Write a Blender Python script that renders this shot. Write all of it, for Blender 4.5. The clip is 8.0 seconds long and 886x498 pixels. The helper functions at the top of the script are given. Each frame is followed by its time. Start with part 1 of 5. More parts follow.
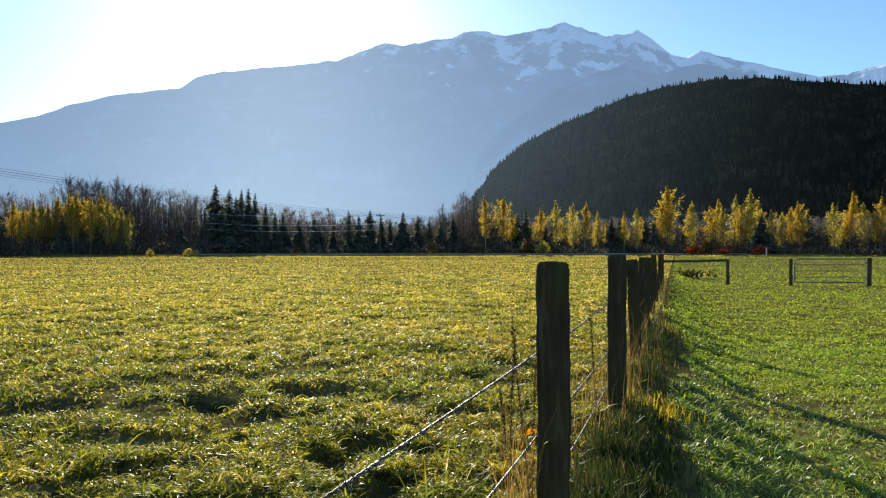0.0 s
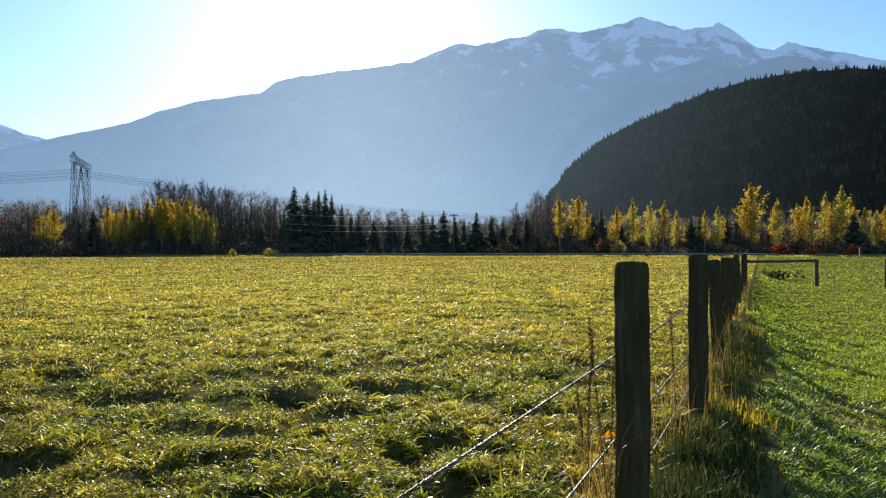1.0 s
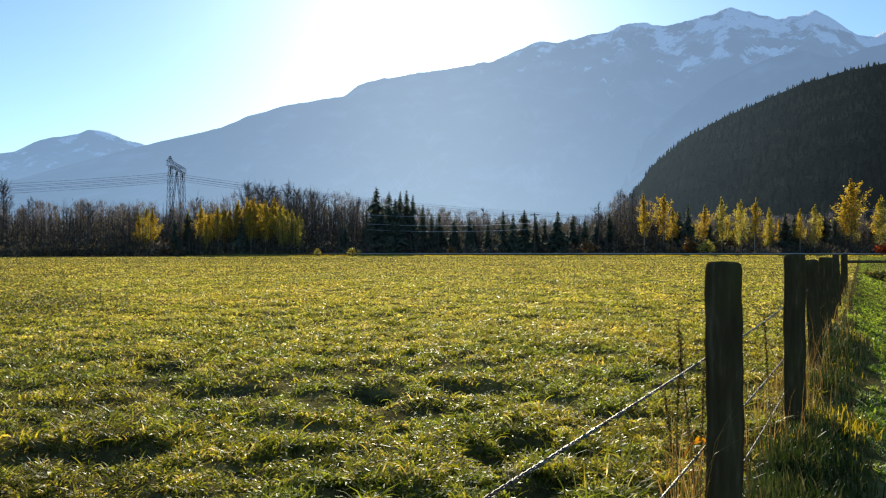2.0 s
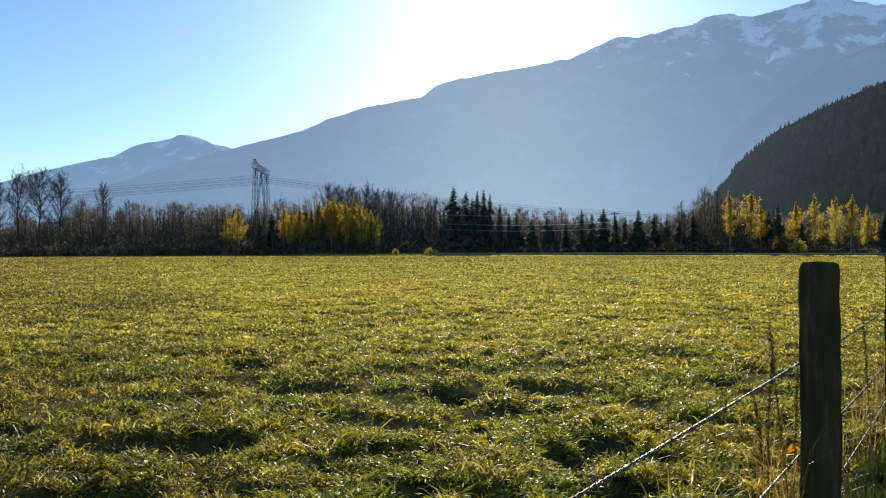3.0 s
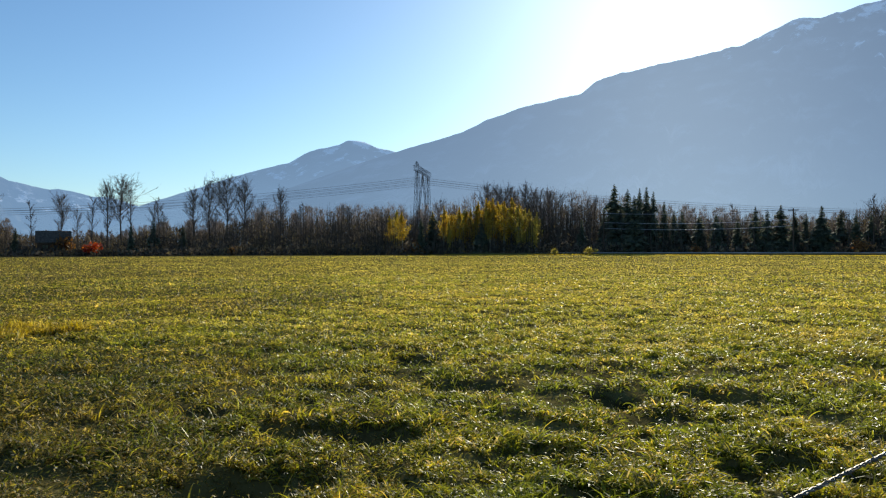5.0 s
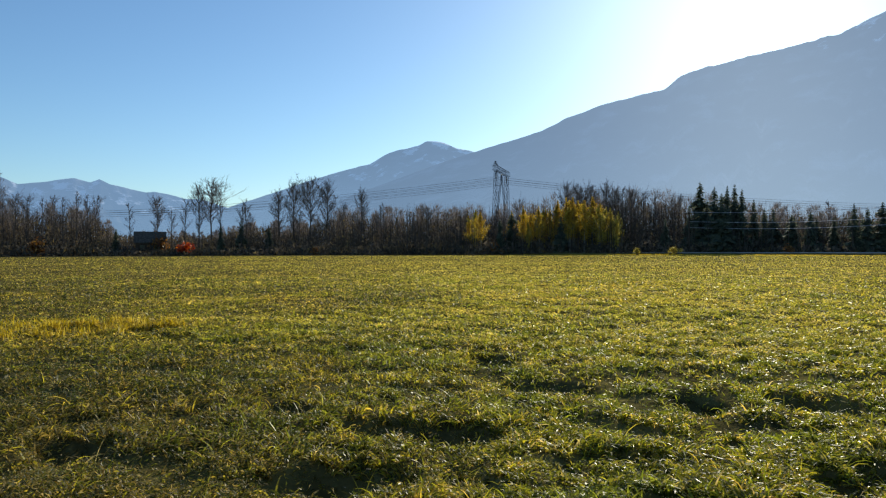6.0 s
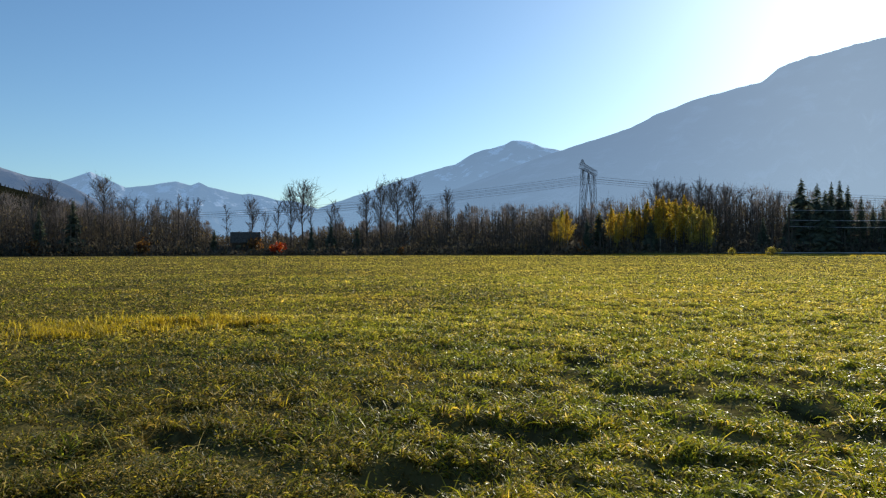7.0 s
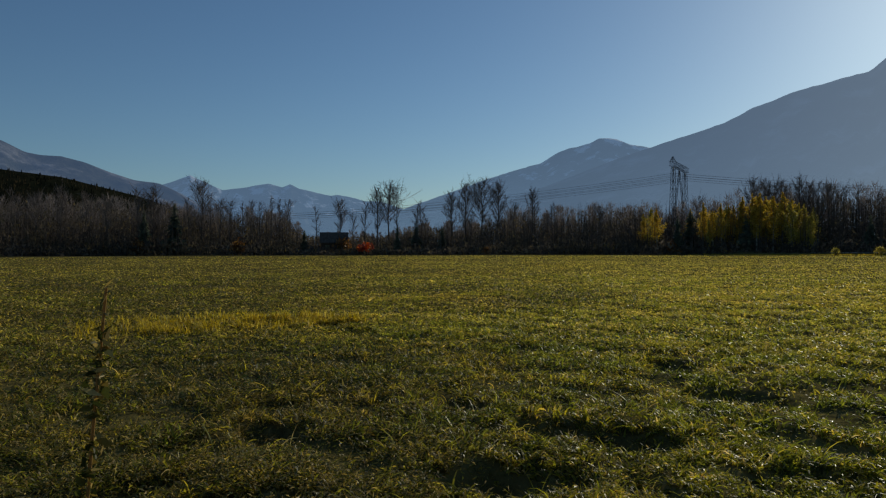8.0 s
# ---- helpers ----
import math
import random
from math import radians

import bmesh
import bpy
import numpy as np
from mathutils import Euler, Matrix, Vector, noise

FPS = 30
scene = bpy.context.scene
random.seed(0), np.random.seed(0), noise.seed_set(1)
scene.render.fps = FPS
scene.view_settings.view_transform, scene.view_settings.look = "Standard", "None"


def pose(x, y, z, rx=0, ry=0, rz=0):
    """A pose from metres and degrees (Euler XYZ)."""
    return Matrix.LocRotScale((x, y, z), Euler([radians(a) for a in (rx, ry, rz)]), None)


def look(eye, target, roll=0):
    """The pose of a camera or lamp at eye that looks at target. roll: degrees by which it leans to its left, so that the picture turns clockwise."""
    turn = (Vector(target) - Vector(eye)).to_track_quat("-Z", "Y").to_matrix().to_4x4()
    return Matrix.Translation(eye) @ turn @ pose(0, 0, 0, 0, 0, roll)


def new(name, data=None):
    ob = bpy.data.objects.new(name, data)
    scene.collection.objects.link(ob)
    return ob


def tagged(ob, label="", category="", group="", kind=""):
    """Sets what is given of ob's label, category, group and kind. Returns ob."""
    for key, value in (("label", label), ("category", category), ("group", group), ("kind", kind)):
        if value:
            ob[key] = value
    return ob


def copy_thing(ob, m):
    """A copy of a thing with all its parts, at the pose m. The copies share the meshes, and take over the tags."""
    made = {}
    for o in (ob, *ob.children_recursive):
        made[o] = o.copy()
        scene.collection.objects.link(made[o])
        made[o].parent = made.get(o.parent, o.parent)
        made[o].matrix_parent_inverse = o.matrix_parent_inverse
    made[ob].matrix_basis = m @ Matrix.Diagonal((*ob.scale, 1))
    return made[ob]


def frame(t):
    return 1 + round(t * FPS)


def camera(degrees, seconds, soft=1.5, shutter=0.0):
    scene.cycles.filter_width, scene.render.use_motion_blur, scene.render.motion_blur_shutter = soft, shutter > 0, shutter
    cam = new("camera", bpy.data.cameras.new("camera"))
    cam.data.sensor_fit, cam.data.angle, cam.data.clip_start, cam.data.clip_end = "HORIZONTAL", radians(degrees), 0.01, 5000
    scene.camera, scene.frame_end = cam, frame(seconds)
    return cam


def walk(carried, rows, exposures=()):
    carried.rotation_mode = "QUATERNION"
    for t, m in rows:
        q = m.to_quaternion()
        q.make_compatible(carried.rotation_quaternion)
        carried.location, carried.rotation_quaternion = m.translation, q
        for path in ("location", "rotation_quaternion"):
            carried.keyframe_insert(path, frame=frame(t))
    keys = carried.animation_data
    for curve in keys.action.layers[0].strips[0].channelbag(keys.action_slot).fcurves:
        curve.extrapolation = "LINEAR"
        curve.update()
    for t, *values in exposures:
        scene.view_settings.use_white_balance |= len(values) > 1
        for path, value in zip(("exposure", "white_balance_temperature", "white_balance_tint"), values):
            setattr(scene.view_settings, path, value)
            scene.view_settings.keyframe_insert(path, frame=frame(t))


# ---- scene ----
cam = camera(63.5, 8.0, soft=1.22)
# A tripod pan: the eye sits a little ahead of the tripod's axis and swings round it.
EYE, AHEAD = 1.2, 0.09
TURNS = [
    (0.0, 0.00, 0.06, 0.05), (0.5, 2.85, 0.05, 0.05), (1.0, 5.87, 0.05, 0.05), (1.5, 9.09, 0.04, 0.07),
    (3.0, 18.45, 0.01, 0.08), (3.5, 21.41, 0.0, 0.10), (4.0, 24.52, 0.0, 0.10), (4.5, 27.87, 0.0, 0.12),
    (6.0, 37.36, 0.0, 0.13), (6.5, 40.77, 0.0, 0.13), (7.0, 44.18, 0.0, 0.12), (7.5, 47.53, 0.0, 0.12), (8.0, 50.95, 0.0, 0.12),
]
walk(cam, [(t, pose(-AHEAD * math.sin(radians(yaw)), AHEAD * math.cos(radians(yaw)), EYE, 90 + pitch, roll, yaw)) for t, yaw, pitch, roll in TURNS],
     exposures=[(0.0, 0.65), (1.5, 0.55), (3.0, 0.38), (4.5, 0.26), (6.0, 0.2), (7.6, 0.2), (7.75, 0.08), (7.9, -0.42), (8.0, -0.88)])

# ---- light ----
SUN_AZ, SUN_EL = 13.3, 20.2          # degrees to the left of the first view, and above the horizon
SKY_STRENGTH, DUST = 0.10, 0.48


def set_sky(node):
    node.sky_type, node.sun_disc = "NISHITA", False
    node.sun_elevation, node.sun_rotation = radians(SUN_EL), radians(-SUN_AZ)
    node.altitude, node.air_density, node.dust_density, node.ozone_density = 200, 1.0, DUST, 3.0


world = bpy.data.worlds.new("sky")
scene.world = world
world.use_nodes = True
sky = world.node_tree.nodes.new("ShaderNodeTexSky")
set_sky(sky)
SKY_TINT = (0.84, 1.03, 1.13)
tinted = world.node_tree.nodes.new("ShaderNodeMix")
tinted.data_type, tinted.blend_type = "RGBA", "MULTIPLY"
tinted.inputs[0].default_value, tinted.inputs[7].default_value = 1.0, (*SKY_TINT, 1)
world.node_tree.links.new(sky.outputs[0], tinted.inputs[6])
world.node_tree.links.new(tinted.outputs[2], world.node_tree.nodes["Background"].inputs[0])
world.node_tree.nodes["Background"].inputs[1].default_value = SKY_STRENGTH
sun = new("sun", bpy.data.lights.new("sun", "SUN"))
sun.data.energy, sun.data.angle, sun.data.color = 4.8, radians(0.6), (0.98, 0.915, 0.73)
a, e = radians(SUN_AZ), radians(SUN_EL)
sun.matrix_world = look((-300 * math.sin(a) * math.cos(e), 300 * math.cos(a) * math.cos(e), 300 * math.sin(e)), (0, 0, 0))


# ---- small tools ----
rng = np.random.default_rng(7)


def hash2(ix, iy, seed):
    n = (ix.astype(np.int64) * 374761393 + iy.astype(np.int64) * 668265263 + seed * 974634777) & 0x7FFFFFFF
    n = ((n ^ (n >> 13)) * 1274126177) & 0x7FFFFFFF
    return ((n ^ (n >> 16)) & 0xFFFF) / 65535.0


def vnoise(x, y, seed=0):
    """Smooth value noise, 0 to 1."""
    x, y = np.asarray(x, float), np.asarray(y, float)
    ix, iy = np.floor(x), np.floor(y)
    fx, fy = x - ix, y - iy
    fx, fy = fx * fx * (3 - 2 * fx), fy * fy * (3 - 2 * fy)
    p, q = hash2(ix, iy, seed), hash2(ix + 1, iy, seed)
    r, s = hash2(ix, iy + 1, seed), hash2(ix + 1, iy + 1, seed)
    return (p * (1 - fx) + q * fx) * (1 - fy) + (r * (1 - fx) + s * fx) * fy


def fbm(x, y, seed=0, octaves=4):
    total, amp = 0.0, 0.5
    for k in range(octaves):
        total = total + amp * vnoise(np.asarray(x) * 2 ** k, np.asarray(y) * 2 ** k, seed + k)
        amp *= 0.5
    return total


def mesh_of(name, verts, tris, smooth=False):
    """A mesh of triangles from arrays."""
    me = bpy.data.meshes.new(name)
    verts, tris = np.asarray(verts, np.float32), np.asarray(tris, np.int32)
    me.vertices.add(len(verts))
    me.vertices.foreach_set("co", verts.ravel())
    me.loops.add(tris.size)
    me.loops.foreach_set("vertex_index", tris.ravel())
    me.polygons.add(len(tris))
    me.polygons.foreach_set("loop_start", np.arange(0, tris.size, 3, dtype=np.int32))
    me.polygons.foreach_set("loop_total", np.full(len(tris), 3, np.int32))
    me.polygons.foreach_set("use_smooth", np.full(len(tris), smooth, bool))
    me.update(calc_edges=True)
    return me


def join(pieces):
    """One pair of arrays from several (verts, tris)."""
    vs, ts, n = [], [], 0
    for v, t in pieces:
        v, t = np.asarray(v, float).reshape(-1, 3), np.asarray(t, int).reshape(-1, 3)
        vs.append(v), ts.append(t + n)
        n += len(v)
    return np.concatenate(vs), np.concatenate(ts)


def put(name, arrays, material, parent=None, smooth=False, at=None):
    ob = new(name, mesh_of(name, *arrays, smooth=smooth))
    ob.data.materials.append(material)
    if parent:
        ob.parent = parent
    if at:
        ob.location = at
    return ob


def part(name, bm, material, parent, label=""):
    me = bpy.data.meshes.new(name)
    bm.to_mesh(me)
    bm.free()
    me.materials.append(material)
    ob = new(name, me)
    ob.parent = parent
    return tagged(ob, label) if label else ob


def tube(points, radii, sides=6, cap=True):
    """A tapered tube along a line of points, as (verts, tris)."""
    p = np.asarray(points, float)
    r = np.broadcast_to(np.asarray(radii, float), (len(p),))
    d = np.gradient(p, axis=0)
    d /= np.linalg.norm(d, axis=1)[:, None] + 1e-9
    ref = np.where(np.abs(d[:, 2:3]) > 0.9, [[1.0, 0, 0]], [[0, 0, 1.0]])
    u = np.cross(d, ref)
    u /= np.linalg.norm(u, axis=1)[:, None]
    w = np.cross(d, u)
    ang = np.arange(sides) * 2 * np.pi / sides
    ring = p[:, None] + r[:, None, None] * (np.cos(ang)[None, :, None] * u[:, None] + np.sin(ang)[None, :, None] * w[:, None])
    v = ring.reshape(-1, 3)
    i, j = np.meshgrid(np.arange(len(p) - 1), np.arange(sides), indexing="ij")
    A, B = i * sides + j, i * sides + (j + 1) % sides
    C, D = A + sides, B + sides
    t = np.concatenate([np.stack([A, B, D], -1).reshape(-1, 3), np.stack([A, D, C], -1).reshape(-1, 3)])
    if cap:
        n = len(v)
        v = np.concatenate([v, p[:1], p[-1:]])
        k = np.arange(sides)
        t = np.concatenate([t, np.stack([np.full(sides, n), (k + 1) % sides, k], -1),
                            np.stack([np.full(sides, n + 1), n - sides + k, n - sides + (k + 1) % sides], -1)])
    return v, t


def polar(az, d, z=0.0):
    """A place from degrees to the left of the first view and metres."""
    return (-d * math.sin(radians(az)), d * math.cos(radians(az)), z)


# ---- materials ----
def nodes_of(name):
    mat = bpy.data.materials.new(name)
    mat.use_nodes = True
    nt = mat.node_tree
    return mat, nt, nt.nodes["Principled BSDF"], nt.nodes["Material Output"]


def add(nt, kind, **values):
    n = nt.nodes.new("ShaderNode" + kind)
    for key, value in values.items():
        n.inputs[key.replace("_", " ")].default_value = value
    return n


def ramp(nt, source, stops):
    n = nt.nodes.new("ShaderNodeValToRGB")
    el = n.color_ramp.elements
    while len(el) < len(stops):
        el.new(0.5)
    for k, (p, c) in enumerate(stops):
        el[k].position, el[k].color = p, (*c, 1)
    nt.links.new(source, n.inputs[0])
    return n.outputs[0]


def blend(nt, fac, a, b, kind="MIX"):
    n = nt.nodes.new("ShaderNodeMix")
    n.data_type, n.blend_type = "RGBA", kind
    for value, sock in ((fac, n.inputs[0]), (a, n.inputs[6]), (b, n.inputs[7])):
        if isinstance(value, (int, float)):
            sock.default_value = value
        elif isinstance(value, tuple):
            sock.default_value = (*value, 1)
        else:
            nt.links.new(value, sock)
    return n.outputs[2]


def noise_of(nt, scale, detail=4, rough=0.55, where="Object", stretch=None):
    tc = nt.nodes.new("ShaderNodeTexCoord")
    src = tc.outputs[where]
    if stretch:
        mp = add(nt, "Mapping", Scale=stretch)
        nt.links.new(src, mp.inputs[0])
        src = mp.outputs[0]
    n = add(nt, "TexNoise", Scale=scale, Detail=detail, Roughness=rough)
    nt.links.new(src, n.inputs["Vector"])
    return n.outputs[0]


def bump_into(nt, bsdf, height, strength, distance):
    b = add(nt, "Bump", Strength=strength, Distance=distance)
    nt.links.new(height, b.inputs["Height"])
    nt.links.new(b.outputs[0], bsdf.inputs["Normal"])


def leaf_material(name, stops, through_share=0.45, rough=0.45, patch=None, patch_scale=0.25, patch_amount=0.5, gloss=0.35, patch2=None, clump=None):
    """Thin leaves or blades: each island its own tone, light passes through."""
    mat, nt, bsdf, out = nodes_of(name)
    geo = nt.nodes.new("ShaderNodeNewGeometry")
    col = ramp(nt, geo.outputs["Random Per Island"], stops)
    if patch:
        where = nt.nodes.new("ShaderNodeMath")
        where.operation = "MULTIPLY"
        where.inputs[1].default_value = patch_amount
        nt.links.new(ramp(nt, noise_of(nt, patch_scale, 3), [(0.42, (0, 0, 0)), (0.62, (1, 1, 1))]), where.inputs[0])
        col = blend(nt, where.outputs[0], col, patch)
    if patch2:
        col = blend(nt, ramp(nt, noise_of(nt, patch2[1], 3), [(0.44, (0, 0, 0)), (0.6, (0.75, 0.75, 0.75))]), col, patch2[0])
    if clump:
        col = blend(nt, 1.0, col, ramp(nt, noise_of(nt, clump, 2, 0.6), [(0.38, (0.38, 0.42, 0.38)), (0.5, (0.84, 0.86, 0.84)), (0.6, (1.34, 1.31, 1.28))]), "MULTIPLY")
    nt.links.new(col, bsdf.inputs["Base Color"])
    bsdf.inputs["Roughness"].default_value = rough
    bsdf.inputs["Specular IOR Level"].default_value = gloss
    tr = nt.nodes.new("ShaderNodeBsdfTranslucent")
    hsv = add(nt, "HueSaturation", Saturation=1.1, Value=1.5)
    nt.links.new(col, hsv.inputs["Color"])
    nt.links.new(hsv.outputs[0], tr.inputs[0])
    mix = add(nt, "MixShader", Fac=through_share)
    nt.links.new(bsdf.outputs[0], mix.inputs[1])
    nt.links.new(tr.outputs[0], mix.inputs[2])
    nt.links.new(mix.outputs[0], out.inputs[0])
    return mat


def rough_material(name, stops, scale, rough=0.85, bump=0.4, bump_size=0.01, stretch=None, metal=0.0, second=None):
    mat, nt, bsdf, out = nodes_of(name)
    n1 = noise_of(nt, scale, 6, 0.6, stretch=stretch)
    col = ramp(nt, n1, stops)
    if second:
        n2 = noise_of(nt, scale * 0.13, 3)
        col = blend(nt, ramp(nt, n2, [(0.45, (0, 0, 0)), (0.65, (1, 1, 1))]), col, second)
    nt.links.new(col, bsdf.inputs["Base Color"])
    bsdf.inputs["Roughness"].default_value, bsdf.inputs["Metallic"].default_value = rough, metal
    bsdf.inputs["Specular IOR Level"].default_value = 0.0 if rough > 0.8 else 0.4
    bump_into(nt, bsdf, n1, bump, bump_size)
    return mat


def distance_material(name, haze, tint, stops, scale, snow_from=None, snow_amount=1.0, rough_size=60.0, even_share=0.5, forward=0.0, valley=0.0, snow_tilt=0.0):
    """A far slope: forest and rock, snow high up, with bright air painted on as sky-coloured emission."""
    mat, nt, bsdf, out = nodes_of(name)
    n1 = noise_of(nt, scale, 8, 0.62)
    col = ramp(nt, n1, stops)
    geo = nt.nodes.new("ShaderNodeNewGeometry")
    if snow_from:
        xyz = nt.nodes.new("ShaderNodeSeparateXYZ")
        nt.links.new(geo.outputs["Position"], xyz.inputs[0])
        streaks = noise_of(nt, 0.0085, 10, 0.66, stretch=(1, 1, 0.5))
        high = nt.nodes.new("ShaderNodeMath")
        high.operation = "MULTIPLY_ADD"
        nt.links.new(streaks, high.inputs[0])
        high.inputs[1].default_value = 2600.0
        colder = nt.nodes.new("ShaderNodeMath")
        colder.operation = "MULTIPLY_ADD"
        nt.links.new(xyz.outputs[0], colder.inputs[0])
        colder.inputs[1].default_value = snow_tilt
        nt.links.new(xyz.outputs[2], colder.inputs[2])
        nt.links.new(colder.outputs[0], high.inputs[2])
        mask = nt.nodes.new("ShaderNodeMapRange")
        nt.links.new(high.outputs[0], mask.inputs[0])
        mask.inputs[1].default_value, mask.inputs[2].default_value = snow_from + 1245, snow_from + 1420
        mask.inputs[4].default_value = snow_amount
        col = blend(nt, mask.outputs[0], col, (0.82, 0.85, 0.9))
    nt.links.new(col, bsdf.inputs["Base Color"])
    bsdf.inputs["Roughness"].default_value = 0.95
    bsdf.inputs["Specular IOR Level"].default_value = 0.0
    bump_into(nt, bsdf, n1, 0.8, rough_size)
    # Haze: the slope itself emits the sky's colour in its direction.
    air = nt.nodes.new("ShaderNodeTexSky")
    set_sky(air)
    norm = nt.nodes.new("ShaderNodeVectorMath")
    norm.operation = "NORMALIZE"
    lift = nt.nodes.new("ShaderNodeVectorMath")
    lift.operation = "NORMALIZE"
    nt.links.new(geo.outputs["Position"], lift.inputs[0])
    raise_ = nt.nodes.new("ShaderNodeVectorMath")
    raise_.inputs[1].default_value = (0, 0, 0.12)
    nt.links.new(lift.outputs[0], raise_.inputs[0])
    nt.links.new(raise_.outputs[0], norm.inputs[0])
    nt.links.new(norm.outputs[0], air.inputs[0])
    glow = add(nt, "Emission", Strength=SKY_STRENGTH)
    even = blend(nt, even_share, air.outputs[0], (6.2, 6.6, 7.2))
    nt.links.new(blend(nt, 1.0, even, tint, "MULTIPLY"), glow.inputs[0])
    if forward:                      # emission brightest towards the sun, painting light scattered by thin air
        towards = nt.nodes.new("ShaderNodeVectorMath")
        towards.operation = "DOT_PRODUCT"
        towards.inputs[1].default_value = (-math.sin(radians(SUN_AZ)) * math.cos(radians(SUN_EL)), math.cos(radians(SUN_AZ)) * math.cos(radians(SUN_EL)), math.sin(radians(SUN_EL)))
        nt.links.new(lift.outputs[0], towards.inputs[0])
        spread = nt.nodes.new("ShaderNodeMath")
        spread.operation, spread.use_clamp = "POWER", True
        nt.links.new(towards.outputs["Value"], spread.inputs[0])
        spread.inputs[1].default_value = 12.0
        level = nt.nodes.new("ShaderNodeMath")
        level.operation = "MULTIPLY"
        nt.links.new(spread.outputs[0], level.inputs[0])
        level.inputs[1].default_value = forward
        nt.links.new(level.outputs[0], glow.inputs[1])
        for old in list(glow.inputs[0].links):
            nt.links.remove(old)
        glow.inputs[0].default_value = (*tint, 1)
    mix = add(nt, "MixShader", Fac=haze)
    # Extra emission low down paints the haze lying in the valley.
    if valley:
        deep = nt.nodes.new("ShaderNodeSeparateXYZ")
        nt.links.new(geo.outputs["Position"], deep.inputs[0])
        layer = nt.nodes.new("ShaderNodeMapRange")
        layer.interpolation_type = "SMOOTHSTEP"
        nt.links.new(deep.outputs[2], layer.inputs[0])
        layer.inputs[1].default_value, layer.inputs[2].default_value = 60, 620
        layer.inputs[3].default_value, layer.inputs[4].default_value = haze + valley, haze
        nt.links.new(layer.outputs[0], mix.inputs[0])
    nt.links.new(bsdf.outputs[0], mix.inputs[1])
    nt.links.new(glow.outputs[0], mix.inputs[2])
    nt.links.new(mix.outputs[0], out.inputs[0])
    return mat


OLIVE, GOLD = (0.34, 0.27, 0.06), (0.54, 0.37, 0.085)
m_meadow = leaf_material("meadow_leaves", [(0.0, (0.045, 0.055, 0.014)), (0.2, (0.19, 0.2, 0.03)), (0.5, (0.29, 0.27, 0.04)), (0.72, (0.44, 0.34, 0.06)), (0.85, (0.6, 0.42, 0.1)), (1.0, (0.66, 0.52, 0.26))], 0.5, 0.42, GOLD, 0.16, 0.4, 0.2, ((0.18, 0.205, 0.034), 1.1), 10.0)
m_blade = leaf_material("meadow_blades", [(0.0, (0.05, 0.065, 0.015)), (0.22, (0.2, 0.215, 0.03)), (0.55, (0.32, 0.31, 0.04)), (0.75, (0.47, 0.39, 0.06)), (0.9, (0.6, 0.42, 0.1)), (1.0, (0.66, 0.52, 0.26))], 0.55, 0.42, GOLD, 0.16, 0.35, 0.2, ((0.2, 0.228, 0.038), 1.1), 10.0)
# Lit copy of the meadow leaves: paler gold stands in for distant backlight.
m_meadow_far = leaf_material("backlit_far_meadow", [(0.0, (0.46, 0.38, 0.085)), (0.5, (0.58, 0.46, 0.11)), (1.0, (0.68, 0.54, 0.18))], 0.6, 0.55, (0.62, 0.43, 0.1), 0.16, 0.5, 0.06, ((0.32, 0.31, 0.05), 0.5), 2.2)
m_pasture = leaf_material("pasture_blades", [(0.0, (0.11, 0.185, 0.03)), (0.6, (0.24, 0.325, 0.045)), (0.9, (0.39, 0.39, 0.07)), (1.0, (0.6, 0.56, 0.3))], 0.5, 0.42, OLIVE, 0.3, 0.3, 0.45)
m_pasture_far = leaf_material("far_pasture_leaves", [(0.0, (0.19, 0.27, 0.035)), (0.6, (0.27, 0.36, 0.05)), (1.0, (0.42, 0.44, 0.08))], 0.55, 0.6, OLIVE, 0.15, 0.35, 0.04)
# Dark grass colour; along the fence it stands in for shade.
m_tuft = leaf_material("shade_tinted_tufts", [(0.0, (0.025, 0.035, 0.01)), (0.5, (0.055, 0.08, 0.017)), (0.85, (0.10, 0.10, 0.03)), (1.0, (0.22, 0.16, 0.06))], 0.22, 0.5, None, 1, 0, 0.15)
m_withered = leaf_material("withered_leaves", [(0.0, (0.03, 0.03, 0.01)), (0.35, (0.06, 0.07, 0.016)), (0.65, (0.15, 0.11, 0.03)), (0.85, (0.3, 0.21, 0.06)), (1.0, (0.55, 0.42, 0.17))], 0.4, 0.5, None, 1, 0, 0.12)
m_gold_grass = leaf_material("golden_grass", [(0.0, (0.3, 0.22, 0.03)), (0.6, (0.5, 0.36, 0.05)), (1.0, (0.62, 0.48, 0.12))], 0.5, 0.5, None, 1, 0, 0.1)
m_straw = leaf_material("dry_stalks", [(0.0, (0.16, 0.09, 0.03)), (0.6, (0.32, 0.2, 0.065)), (1.0, (0.46, 0.32, 0.12))], 0.4, 0.5, None, 1, 0, 0.3)
m_ground = rough_material("meadow_soil", [(0.3, (0.035, 0.03, 0.013)), (0.5, (0.10, 0.084, 0.032)), (0.7, (0.2, 0.165, 0.06))], 6.0, 0.95, 0.6, 0.04, second=(0.16, 0.132, 0.045))
m_post = rough_material("weathered_post", [(0.3, (0.045, 0.034, 0.018)), (0.55, (0.068, 0.052, 0.028)), (0.75, (0.14, 0.11, 0.068))], 14.0, 0.9, 0.6, 0.006, stretch=(2.5, 2.5, 0.35), second=(0.068, 0.066, 0.022))
m_rail = rough_material("dark_rail", [(0.3, (0.05, 0.035, 0.025)), (0.7, (0.14, 0.1, 0.07))], 8.0, 0.85, 0.6, 0.01)
m_wire = rough_material("galvanised_wire", [(0.3, (0.11, 0.098, 0.085)), (0.7, (0.3, 0.275, 0.245))], 60.0, 0.55, 0.2, 0.001, metal=0.8, second=(0.14, 0.09, 0.06))
